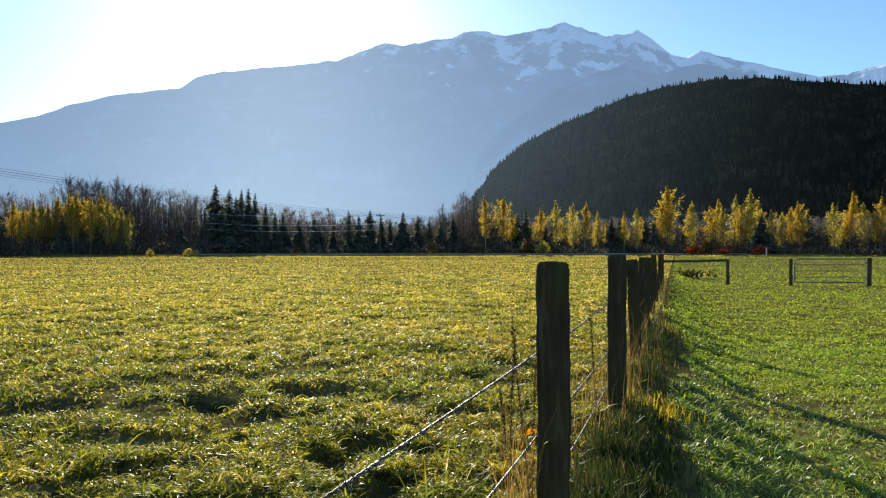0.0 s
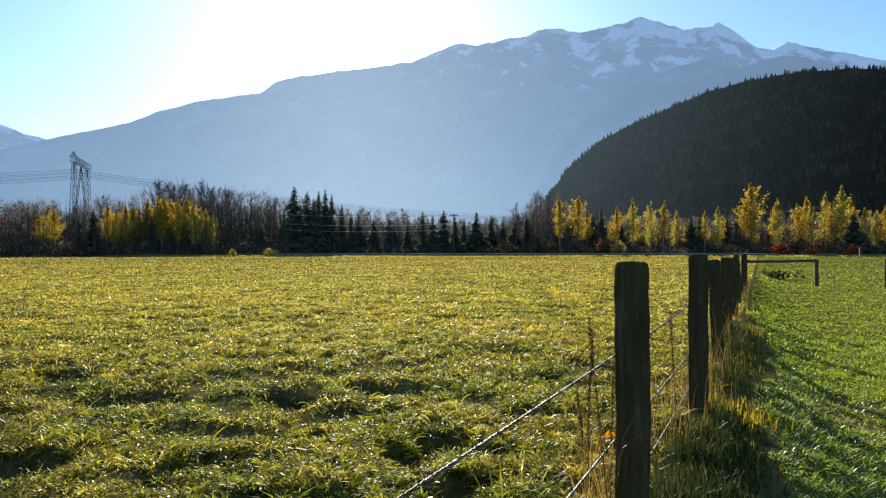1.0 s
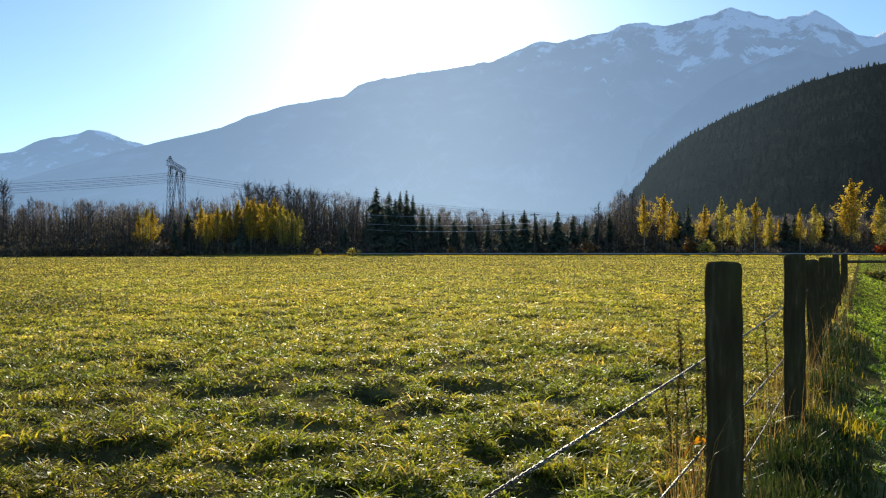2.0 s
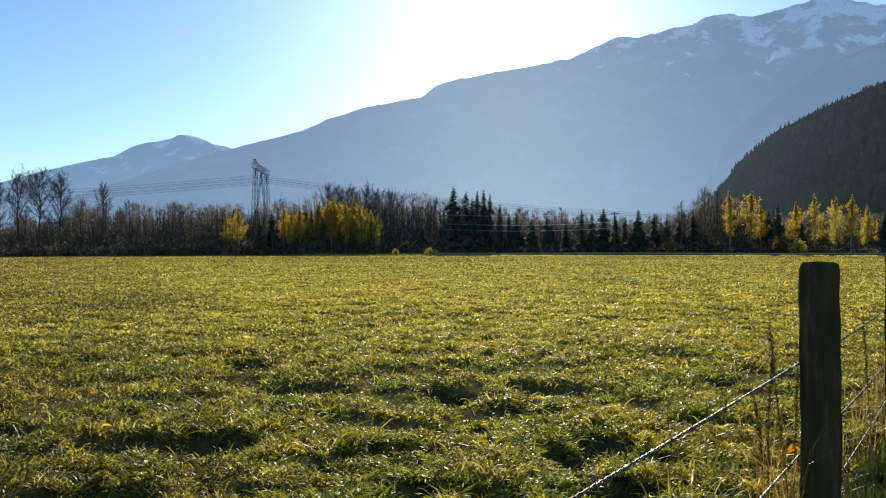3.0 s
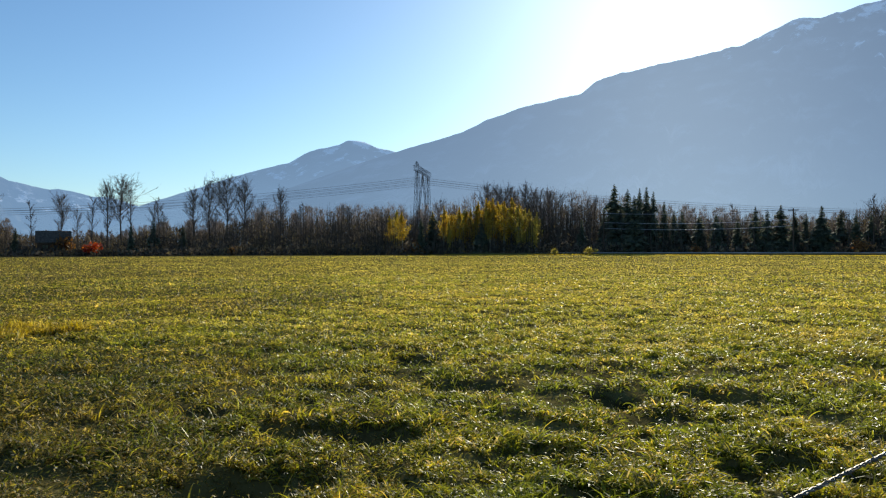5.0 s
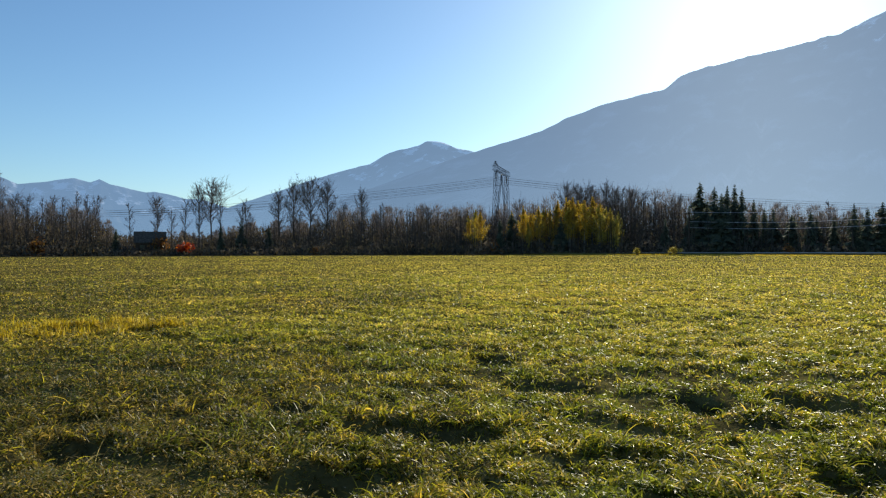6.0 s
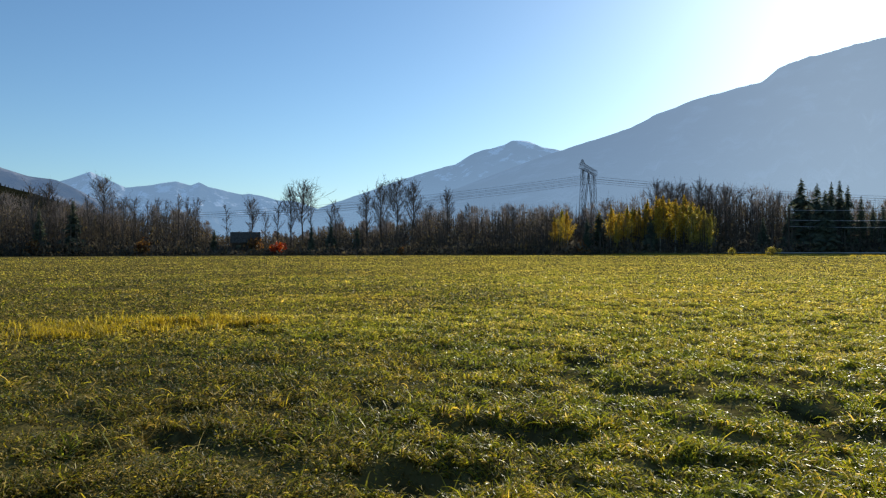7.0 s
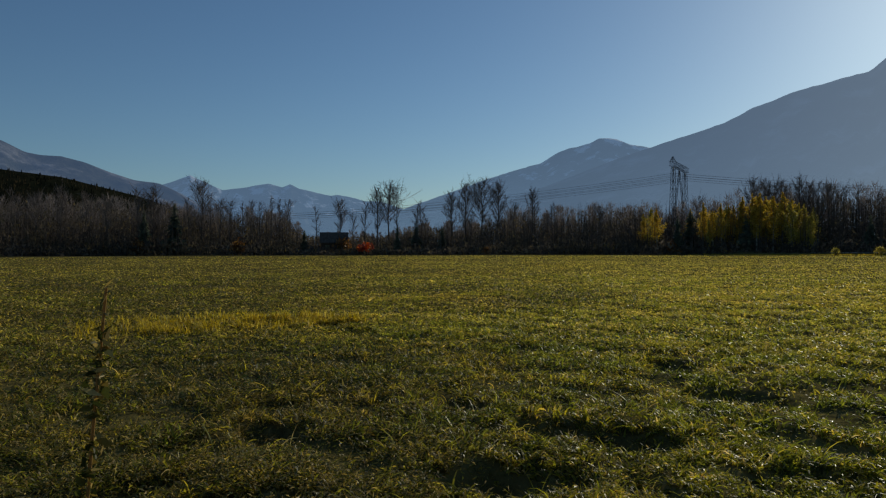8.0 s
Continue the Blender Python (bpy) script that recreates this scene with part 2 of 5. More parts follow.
m_steel = rough_material("pylon_steel", [(0.3, (0.12, 0.125, 0.13)), (0.7, (0.22, 0.225, 0.23))], 2.0, 0.7, 0.1, 0.01, metal=0.2)
m_pylon = rough_material("dull_steel", [(0.3, (0.05, 0.052, 0.055)), (0.7, (0.11, 0.112, 0.115))], 2.0, 0.85, 0.1, 0.01)
m_cable = rough_material("line_cable", [(0.3, (0.25, 0.25, 0.26)), (0.7, (0.4, 0.4, 0.42))], 1.0, 0.45, 0.0, 0.01, metal=0.7)
m_bark = rough_material("bark", [(0.3, (0.05, 0.042, 0.035)), (0.7, (0.14, 0.12, 0.10))], 3.0, 0.95, 0.5, 0.03)
m_twig = rough_material("twigs", [(0.3, (0.13, 0.105, 0.09)), (0.7, (0.24, 0.2, 0.175))], 0.4, 0.9, 0.0, 0.01)
m_sapling = rough_material("sapling_bark", [(0.3, (0.05, 0.04, 0.032)), (0.7, (0.12, 0.098, 0.08))], 0.4, 0.9, 0.0, 0.01)
m_pale_bark = rough_material("pale_bark", [(0.3, (0.16, 0.15, 0.12)), (0.7, (0.42, 0.4, 0.34))], 2.0, 0.85, 0.3, 0.02)
m_needle = leaf_material("needles", [(0.0, (0.07, 0.085, 0.06)), (0.6, (0.12, 0.14, 0.095)), (1.0, (0.19, 0.2, 0.13))], 0.38, 0.7, None, 1, 0, 0.04)
m_gold_leaf = leaf_material("autumn_leaves", [(0.0, (0.24, 0.155, 0.03)), (0.5, (0.5, 0.345, 0.06)), (0.85, (0.68, 0.49, 0.11)), (1.0, (0.26, 0.21, 0.05))], 0.5, 0.6, None, 1, 0, 0.1)
m_lime_leaf = leaf_material("turning_leaves", [(0.0, (0.16, 0.145, 0.03)), (0.5, (0.42, 0.345, 0.065)), (1.0, (0.62, 0.48, 0.14))], 0.5, 0.5)
m_red_leaf = leaf_material("red_leaves", [(0.0, (0.22, 0.03, 0.012)), (0.7, (0.45, 0.06, 0.02)), (1.0, (0.5, 0.16, 0.03))], 0.45, 0.5)
m_shrub = leaf_material("undergrowth", [(0.0, (0.06, 0.05, 0.04)), (0.5, (0.14, 0.115, 0.09)), (0.85, (0.2, 0.16, 0.115)), (1.0, (0.28, 0.2, 0.08))], 0.25, 0.8, (0.025, 0.03, 0.018), 0.09, 0.6, 0.03)
m_rust_shrub = leaf_material("rusty_bushes", [(0.0, (0.10, 0.04, 0.02)), (0.6, (0.22, 0.10, 0.03)), (1.0, (0.34, 0.2, 0.06))], 0.4, 0.6)
m_road = rough_material("road_surface", [(0.3, (0.3, 0.285, 0.26)), (0.7, (0.44, 0.42, 0.385))], 1.5, 0.85, 0.15, 0.01)
FOREST = [(0.35, (0.018, 0.026, 0.016)), (0.52, (0.06, 0.062, 0.04)), (0.68, (0.26, 0.25, 0.24))]
# These slopes emit their own haze; no air lies in between.
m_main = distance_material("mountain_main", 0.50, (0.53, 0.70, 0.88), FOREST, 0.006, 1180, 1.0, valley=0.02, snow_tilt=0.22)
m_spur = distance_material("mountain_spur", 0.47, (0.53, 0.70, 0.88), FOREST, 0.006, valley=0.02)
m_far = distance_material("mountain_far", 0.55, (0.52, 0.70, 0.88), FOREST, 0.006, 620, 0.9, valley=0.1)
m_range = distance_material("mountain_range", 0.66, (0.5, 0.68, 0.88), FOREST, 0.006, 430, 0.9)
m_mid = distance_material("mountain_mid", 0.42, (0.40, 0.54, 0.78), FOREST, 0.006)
# The near-black hills glow faintly towards the sun, in place of lit air.
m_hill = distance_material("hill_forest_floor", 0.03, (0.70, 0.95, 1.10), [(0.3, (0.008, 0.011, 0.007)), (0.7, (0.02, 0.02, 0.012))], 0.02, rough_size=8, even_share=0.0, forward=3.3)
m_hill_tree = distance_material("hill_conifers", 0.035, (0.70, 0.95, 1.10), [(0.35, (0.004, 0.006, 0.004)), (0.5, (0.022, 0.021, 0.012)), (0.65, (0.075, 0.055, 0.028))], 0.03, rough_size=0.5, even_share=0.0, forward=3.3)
# Pale twigs that pass light stand in for haze over this wood.
m_back = leaf_material("back_woods", [(0.0, (0.12, 0.10, 0.092)), (0.6, (0.21, 0.18, 0.165)), (1.0, (0.29, 0.25, 0.23))], 0.25, 0.9, None, 1, 0, 0.0)
m_bright_cable = rough_material("bright_cable", [(0.3, (0.7, 0.7, 0.7)), (0.7, (0.85, 0.85, 0.85))], 1.0, 0.35, 0.0, 0.01, metal=0.9)
m_white = rough_material("white_paint", [(0.3, (0.7, 0.7, 0.68)), (0.7, (0.82, 0.82, 0.8))], 3.0, 0.6, 0.1, 0.002)
m_orange_leaf = leaf_material("orange_leaf", [(0.0, (0.42, 0.16, 0.03)), (1.0, (0.5, 0.22, 0.04))], 0.5, 0.6)

# ---- large structure ----
# Dips in the meadow: degrees, metres, length, width, depth
DIPS = [(33.3, 7.8, 0.6, 0.75, 0.28), (17.6, 6.1, 0.4, 0.45, 0.24), (28.8, 6.3, 0.75, 0.5, 0.24), (36.4, 4.7, 0.6, 0.5, 0.26),
        (10.3, 6.3, 0.55, 0.45, 0.22), (42.5, 4.9, 0.55, 0.45, 0.22), (24.5, 11.5, 0.4, 0.3, 0.14), (4.6, 3.7, 0.34, 0.28, 0.16), (0.8, 4.3, 0.34, 0.25, 0.16),
        (50.0, 5.6, 0.5, 0.3, 0.14), (57.0, 7.4, 0.5, 0.3, 0.12), (6.0, 4.6, 0.4, 0.25, 0.14), (46.0, 3.8, 0.9, 0.3, 0.18),
        (23.0, 4.4, 0.5, 0.25, 0.14), (36.0, 10.5, 0.5, 0.25, 0.12), (64.0, 5.0, 0.5, 0.3, 0.14), (8.6, 4.3, 0.32, 0.24, 0.14)]
FENCE = [(-0.99, -1.20), (0.43, 2.87), (1.25, 5.25), (2.11, 7.92), (2.81, 10.2), (3.75, 12.97), (4.83, 16.3), (6.07, 20.1), (7.0, 23.0), (8.1, 26.7), (9.3, 30.6)]


BANK = 0.42                          # the pasture lies this much lower than the meadow


def fence_side(x, y):
    """Metres to the right of the fence line."""
    ux, uy = 0.309, 0.951
    return (x - 0.43) * uy - (y - 2.87) * ux


HOLLOWS = [(1.3, 1.5, 0.25), (7.2, 2.2, 0.15)]   # metres along the fence, half length, steepness


def steep(x, y):
    """1 where the bank falls steeply, 0 where it runs out gently."""
    s = (x - 0.43) * 0.309 + (y - 2.87) * 0.951
    m = np.zeros(np.shape(s))
    for c, half, much in HOLLOWS:
        m = np.maximum(m, much * np.exp(-((s - c) / (half * 1.15)) ** 4))
    return m


def hollow(x, y):
    """1 in the hollows at the bank's foot, kept for shade-coloured grass, 0 elsewhere."""
    o = fence_side(x, y)
    s = (x - 0.43) * 0.309 + (y - 2.87) * 0.951
    wander = 0.25 * (vnoise(x * 2.5, y * 2.5, 61) - 0.5)
    m = np.zeros(np.shape(o))
    for c, half, much in HOLLOWS:
        m = np.maximum(m, np.exp(-((s - c) / half) ** 4))
    return m * np.exp(-((o - 0.34 + wander) / 0.24) ** 4)


def ground_height(x, y):
    x, y = np.asarray(x, float), np.asarray(y, float)
    r = np.hypot(x, y) + 1e-6
    near = 1 / (1 + (r / 25) ** 2)
    lump = np.clip((fbm(x * 3.2, y * 3.2, 9, 3) - 0.33) * 4.5, 0, 1)
    drop = np.clip((fence_side(x, y) - 0.06) / (1.5 - 1.06 * steep(x, y)), 0, 1)
    bank = -BANK * drop * drop * (3 - 2 * drop) * np.clip((110 - r) / 40, 0, 1) - 0.03 * hollow(x, y)
    rough = np.where(fence_side(x, y) > 0.5, 0.5, 1.0)
    z = bank + 0.12 * near * rough * (fbm(x * 0.6, y * 0.6, 3, 3) - 0.45) + 0.055 * near * rough * (lump - 0.6)
    z = z + 0.25 * (fbm(x * 0.03, y * 0.03, 21, 3) - 0.44) * np.clip((r - 8) / 60, 0, 1) * np.clip((140 - r) / 60, 0, 1)
    for az, d, a_, b_, depth in DIPS:
        cx, cy, _ = polar(az, d)
        across, along = (x - cx) * math.cos(radians(az)) + (y - cy) * math.sin(radians(az)), -(x - cx) * math.sin(radians(az)) + (y - cy) * math.cos(radians(az))
        z = z - depth * np.exp(-(((across / (a_ * 0.48)) ** 2 + (along / (b_ * 0.62)) ** 2) ** 2))
    return z


def dip_mask(x, y):
    """1 inside the dips of the meadow, 0 outside."""
    m = np.zeros(np.shape(x))
    for az, d, a_, b_, depth in DIPS:
        cx, cy, _ = polar(az, d)
        across, along = (x - cx) * math.cos(radians(az)) + (y - cy) * math.sin(radians(az)), -(x - cx) * math.sin(radians(az)) + (y - cy) * math.cos(radians(az))
        m = np.maximum(m, np.exp(-(((across / (a_ * 0.5)) ** 2 + (along / (b_ * 0.6)) ** 2) ** 2)))
    return m


def build_ground():
    az = np.concatenate([np.linspace(-42, 96, 340), np.linspace(98, 316, 60)])
    rad = np.concatenate([[0.3, 0.8], np.geomspace(1.4, 60, 190), np.geomspace(64, 4900, 40)])
    A, R = np.meshgrid(np.radians(az), rad)
    X, Y = -R * np.sin(A), R * np.cos(A)
    Z = ground_height(X, Y)
    v = np.concatenate([np.stack([X, Y, Z], -1).reshape(-1, 3), [[0, 0, 0]]])
    n = len(az)
    i, j = np.meshgrid(np.arange(len(rad) - 1), np.arange(n), indexing="ij")
    p, q = i * n + j, i * n + (j + 1) % n
    t = np.concatenate([np.stack([p, q, q + n], -1).reshape(-1, 3), np.stack([p, q + n, p + n], -1).reshape(-1, 3)])
    k = np.arange(n)
    t = np.concatenate([t, np.stack([np.full(n, len(v) - 1), (k + 1) % n, k], -1)])
    t = t[:, [0, 2, 1]]
    ob = put("ground", (v, t), m_ground, smooth=True)
    return tagged(ob, "flat valley meadow with rough tufted autumn grass", "ground", kind="structure")


build_ground()


def slope(name, ridge, near, far, material, label, jag=0.004, spurs=0.10, seed=1, steps=420, base=-5.0, rise=1.25):
    """A mountainside: its skyline by (degrees, elevation), its foot at near metres and its ridge at far metres."""
    ctrl = np.array(ridge, float)
    az = np.linspace(ctrl[:, 0].min(), ctrl[:, 0].max(), steps)
    order = np.argsort(ctrl[:, 0])
    el = np.interp(az, ctrl[order, 0], ctrl[order, 1])
    top = far * np.tan(np.radians(el)) + far * jag * (fbm(az * 1.1, az * 0 + 3.3, seed, 6) - 0.48) * np.clip((el / 16) ** 2, 0.12, 1)
    v = np.concatenate([np.linspace(0, 1, 70), np.linspace(1.05, 1.35, 6)])
    A, V = np.meshgrid(np.radians(az), v)
    T = np.broadcast_to(top, A.shape)
    u = np.degrees(A)
    warp = 1.6 * (fbm(u * 0.25, V * 1.5, seed + 40, 3) - 0.45)
    gully = np.abs(fbm(u * 0.34 + warp, V * 0.8, seed + 5, 5) - 0.47) * 2
    fine = np.abs(fbm(u * 1.1 + warp * 2, V * 2.4, seed + 9, 5) - 0.47) * 2
    inside = np.clip(V, 0, 1) * np.clip(1 - V, 0, 1) * 4
    back = np.clip((V - 1) / 0.35, 0, 1)
    R = near + (far - near) * V - (far - near) * 0.15 * (gully - 0.3) * inside
    Z = base + (T - base) * (np.clip(V, 0, 1) ** rise) * (1 - 0.75 * back) - T * spurs * (gully * 1.2 + fine * 0.5) * inside
    X, Y = -R * np.sin(A), R * np.cos(A)
    n = len(az)
    i, j = np.meshgrid(np.arange(len(v) - 1), np.arange(n - 1), indexing="ij")
    p = i * n + j
    t = np.concatenate([np.stack([p, p + n + 1, p + 1], -1).reshape(-1, 3), np.stack([p, p + n, p + n + 1], -1).reshape(-1, 3)])
    ob = put(name, (np.stack([X, Y, Z], -1).reshape(-1, 3), t), material, smooth=True)
    return tagged(ob, label, "mountain", kind="structure"), (X, Y, Z)


MAIN = [(-44, 11.5), (-38, 11.8), (-31.8, 12.4), (-29.5, 12.1), (-27.7, 12.1), (-25.9, 12.6), (-23.3, 13.5), (-21.0, 14.25), (-19.8, 14.7), (-18.8, 14.25), (-17.8, 14.5),
        (-16.1, 15.85), (-15.1, 16.5), (-14.0, 16.25), (-12.9, 16.3), (-11.6, 16.6), (-9.7, 17.4), (-7.9, 17.05), (-6.4, 16.7), (-5.5, 16.5), (-3.4, 17.0), (-1.6, 16.9), (-0.7, 16.55), (1.1, 16.2),
        (2.2, 16.1), (3.3, 15.95), (4.6, 16.15), (6.3, 15.4), (8.3, 14.65), (12.0, 14.2), (13.7, 13.95), (17.0, 13.4), (19.0, 12.85), (20.2, 12.05), (24.6, 11.15), (27.8, 10.1), (29.5, 9.25), (31.8, 8.6), (34.3, 7.9),
        (37.5, 6.9), (41, 5.6), (46, 3.8), (50, 2.4), (54, 0.9), (57, 0.2)]
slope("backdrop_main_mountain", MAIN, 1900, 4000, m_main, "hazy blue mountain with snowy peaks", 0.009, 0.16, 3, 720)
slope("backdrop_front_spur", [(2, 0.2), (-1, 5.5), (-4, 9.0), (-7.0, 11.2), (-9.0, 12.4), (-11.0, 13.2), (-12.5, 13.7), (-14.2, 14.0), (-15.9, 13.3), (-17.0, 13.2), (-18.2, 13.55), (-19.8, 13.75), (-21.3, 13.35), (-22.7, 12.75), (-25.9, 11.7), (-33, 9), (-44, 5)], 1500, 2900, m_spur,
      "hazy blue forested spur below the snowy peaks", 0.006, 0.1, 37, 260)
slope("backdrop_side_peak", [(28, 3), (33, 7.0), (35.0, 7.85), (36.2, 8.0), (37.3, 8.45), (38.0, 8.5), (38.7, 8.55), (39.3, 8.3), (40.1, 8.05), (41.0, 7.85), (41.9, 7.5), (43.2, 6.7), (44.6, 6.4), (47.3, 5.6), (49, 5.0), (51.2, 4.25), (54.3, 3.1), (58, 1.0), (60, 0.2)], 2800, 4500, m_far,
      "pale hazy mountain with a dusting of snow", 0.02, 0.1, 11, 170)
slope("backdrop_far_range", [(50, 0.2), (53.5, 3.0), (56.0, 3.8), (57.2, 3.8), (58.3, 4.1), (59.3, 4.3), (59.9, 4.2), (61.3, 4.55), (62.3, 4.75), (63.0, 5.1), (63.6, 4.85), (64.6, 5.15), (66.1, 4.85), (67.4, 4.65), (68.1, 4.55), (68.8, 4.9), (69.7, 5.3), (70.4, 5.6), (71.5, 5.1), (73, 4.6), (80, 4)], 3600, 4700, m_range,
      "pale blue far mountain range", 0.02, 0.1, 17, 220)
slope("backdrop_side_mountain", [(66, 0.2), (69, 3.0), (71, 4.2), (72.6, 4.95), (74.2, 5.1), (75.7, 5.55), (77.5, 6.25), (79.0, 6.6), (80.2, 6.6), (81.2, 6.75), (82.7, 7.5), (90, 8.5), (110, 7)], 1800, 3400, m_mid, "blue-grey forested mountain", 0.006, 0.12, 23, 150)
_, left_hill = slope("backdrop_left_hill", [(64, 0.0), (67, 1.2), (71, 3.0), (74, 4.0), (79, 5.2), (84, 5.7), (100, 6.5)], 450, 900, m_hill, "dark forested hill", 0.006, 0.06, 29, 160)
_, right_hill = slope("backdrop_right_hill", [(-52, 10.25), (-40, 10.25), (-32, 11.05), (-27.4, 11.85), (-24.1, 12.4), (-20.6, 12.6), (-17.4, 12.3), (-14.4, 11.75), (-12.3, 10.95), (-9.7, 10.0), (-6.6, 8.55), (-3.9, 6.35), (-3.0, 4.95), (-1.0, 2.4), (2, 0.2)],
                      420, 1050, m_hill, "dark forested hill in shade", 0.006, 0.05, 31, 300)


def hill_trees(name, grid, count, seed, label, low=4, high=9.5):
    """Conifers of a far wooded hill, all in one sheet of stuff."""
    g = np.random.default_rng(seed)
    X, Y, Z = grid
    i = (g.random(count) ** 0.75 * 74).astype(int).clip(1, 70)
    j = (g.random(count) * (X.shape[1] - 2)).astype(int)
    f = g.random((count, 1))
    h = g.uniform(low, high, count)
    P = np.stack([X[i, j], Y[i, j], Z[i, j]], -1) * (1 - f) + np.stack([X[i, j + 1], Y[i, j + 1], Z[i, j + 1]], -1) * f
    e_ = g.random((count, 1))
    P = P * (1 - e_) + (np.stack([X[i + 1, j], Y[i + 1, j], Z[i + 1, j]], -1) * (1 - f) + np.stack([X[i + 1, j + 1], Y[i + 1, j + 1], Z[i + 1, j + 1]], -1) * f) * e_
    P[:, 2] -= 1.0
    w = h * g.uniform(0.16, 0.34, count)
    vs, ts = [], []
    tiers = 2
    for k in range(tiers):
        z0, z1, r = 0.1 + 0.36 * k, 0.62 + 0.38 * k, 1 - 0.4 * k
        ang = np.arange(5) * 2 * np.pi / 5
        ang = ang[None] + g.random((count, 1)) * 6
        rr = (w * r)[:, None] * g.uniform(0.65, 1.2, (count, 5))
        ring = np.stack([P[:, :1] + rr * np.cos(ang), P[:, 1:2] + rr * np.sin(ang), P[:, 2:3] + (h * z0)[:, None] + g.normal(0, 0.4, (count, 5))], -1)
        tip = np.stack([P[:, 0], P[:, 1], P[:, 2] + h * z1], -1)[:, None]
        n0 = sum(len(q) for q in vs)
        vs.append(np.concatenate([ring, tip], 1).reshape(-1, 3))
        base = n0 + np.arange(count)[:, None] * 6
        m = np.arange(5)[None]
        ts.append(np.stack([base + m, base + (m + 1) % 5, np.broadcast_to(base + 5, (count, 5))], -1).reshape(-1, 3))
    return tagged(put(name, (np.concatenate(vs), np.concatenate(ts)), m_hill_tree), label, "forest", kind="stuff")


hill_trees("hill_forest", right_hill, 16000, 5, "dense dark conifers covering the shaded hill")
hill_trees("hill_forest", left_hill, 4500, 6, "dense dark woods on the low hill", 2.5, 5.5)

# road on a low bank beyond the meadow
def strip(name, line, width, height, material, label, kind="structure", category="road"):
    """A raised strip along a line on the plan, with sloping sides."""
    p = np.array(line, float)
    s = np.concatenate([[0], np.cumsum(np.linalg.norm(np.diff(p, axis=0), axis=1))])
    ss = np.arange(0, s[-1], 4.0)
    x, y = np.interp(ss, s, p[:, 0]), np.interp(ss, s, p[:, 1])
    d = np.stack([np.gradient(x), np.gradient(y)], -1)
    d /= np.linalg.norm(d, axis=1)[:, None]
    nrm = np.stack([-d[:, 1], d[:, 0]], -1)
    rows = []
    for off, z in ((-width / 2 - 2.0, -0.3), (-width / 2, height), (width / 2, height + 0.03), (width / 2 + 2.0, -0.3)):
        rows.append(np.stack([x + nrm[:, 0] * off, y + nrm[:, 1] * off, z + 0.15 * (fbm(ss * 0.2, ss * 0 + off, 4, 3) - 0.5)], -1))
    v = np.concatenate(rows)
    n = len(ss)
    i, j = np.meshgrid(np.arange(3), np.arange(n - 1), indexing="ij")
    q = i * n + j
    t = np.concatenate([np.stack([q, q + 1, q + n + 1], -1).reshape(-1, 3), np.stack([q, q + n + 1, q + n], -1).reshape(-1, 3)])
    return tagged(put(name, (v, t), material), label, category, kind=kind)


strip("bank", [(120, 131), (0, 131), (-120, 133), (-190, 120)], 4, 0.36, m_ground, "low dark grassy bank at the meadow's edge", category="bank")
strip("road", [(140, 142), (0, 142), (-75, 146), (-110, 156)], 9, 0.42, m_road, "pale grey country road on a low bank")

# ---- trees ----
def conifer(seed, h=18.0, spread=0.15):
    g = np.random.default_rng(seed)
    root = new("conifer")
    lobes = g.random(12)
    put("trunk", tube([(0, 0, -0.3), (0, 0, h * 0.5), (0, 0, h * 0.97)], [h * 0.014, h * 0.008, 0.02], 6), m_bark, root)
    v, t = [], []
    n = 0
    for k in range(84):
        f = (k + g.random()) / 84
        z = h * (0.05 + 0.94 * f)
        reach = h * spread * (1 - f) ** 0.8 * (0.62 + 0.75 * lobes[int(f * 11.99)]) + 0.22
        for b in range(int(9 - 4 * f)):
            if g.random() < 0.12:
                continue
            a_ = g.random() * 6.283
            L = reach * g.uniform(0.55, 1.15)
            out, side = np.array([math.cos(a_), math.sin(a_), 0]), np.array([-math.sin(a_), math.cos(a_), 0])
            droop = -g.uniform(0.15, 0.5) * L
            w = 0.26 * L + 0.16
            for s0, s1 in ((0.0, 0.45), (0.3, 0.75), (0.6, 1.05)):
                p0 = np.array([0, 0, z]) + out * L * s0 + np.array([0, 0, droop * s0 ** 1.4])
                p1 = np.array([0, 0, z]) + out * L * s1 + np.array([0, 0, droop * s1 ** 1.4])
                for sg in (-1, 1):
                    v += [p0, p1, (p0 + p1) / 2 + side * sg * w * g.uniform(0.7, 1.3) + np.array([0, 0, -g.uniform(0.1, 0.5) * w * 1.6])]
                    t.append((n, n + 1, n + 2))
                    n += 3
    put("crown", (np.array(v), np.array(t)), m_needle, root)
    return tagged(root, "tall dark green conifer at the meadow's far edge", "conifer", "conifers beyond the meadow")


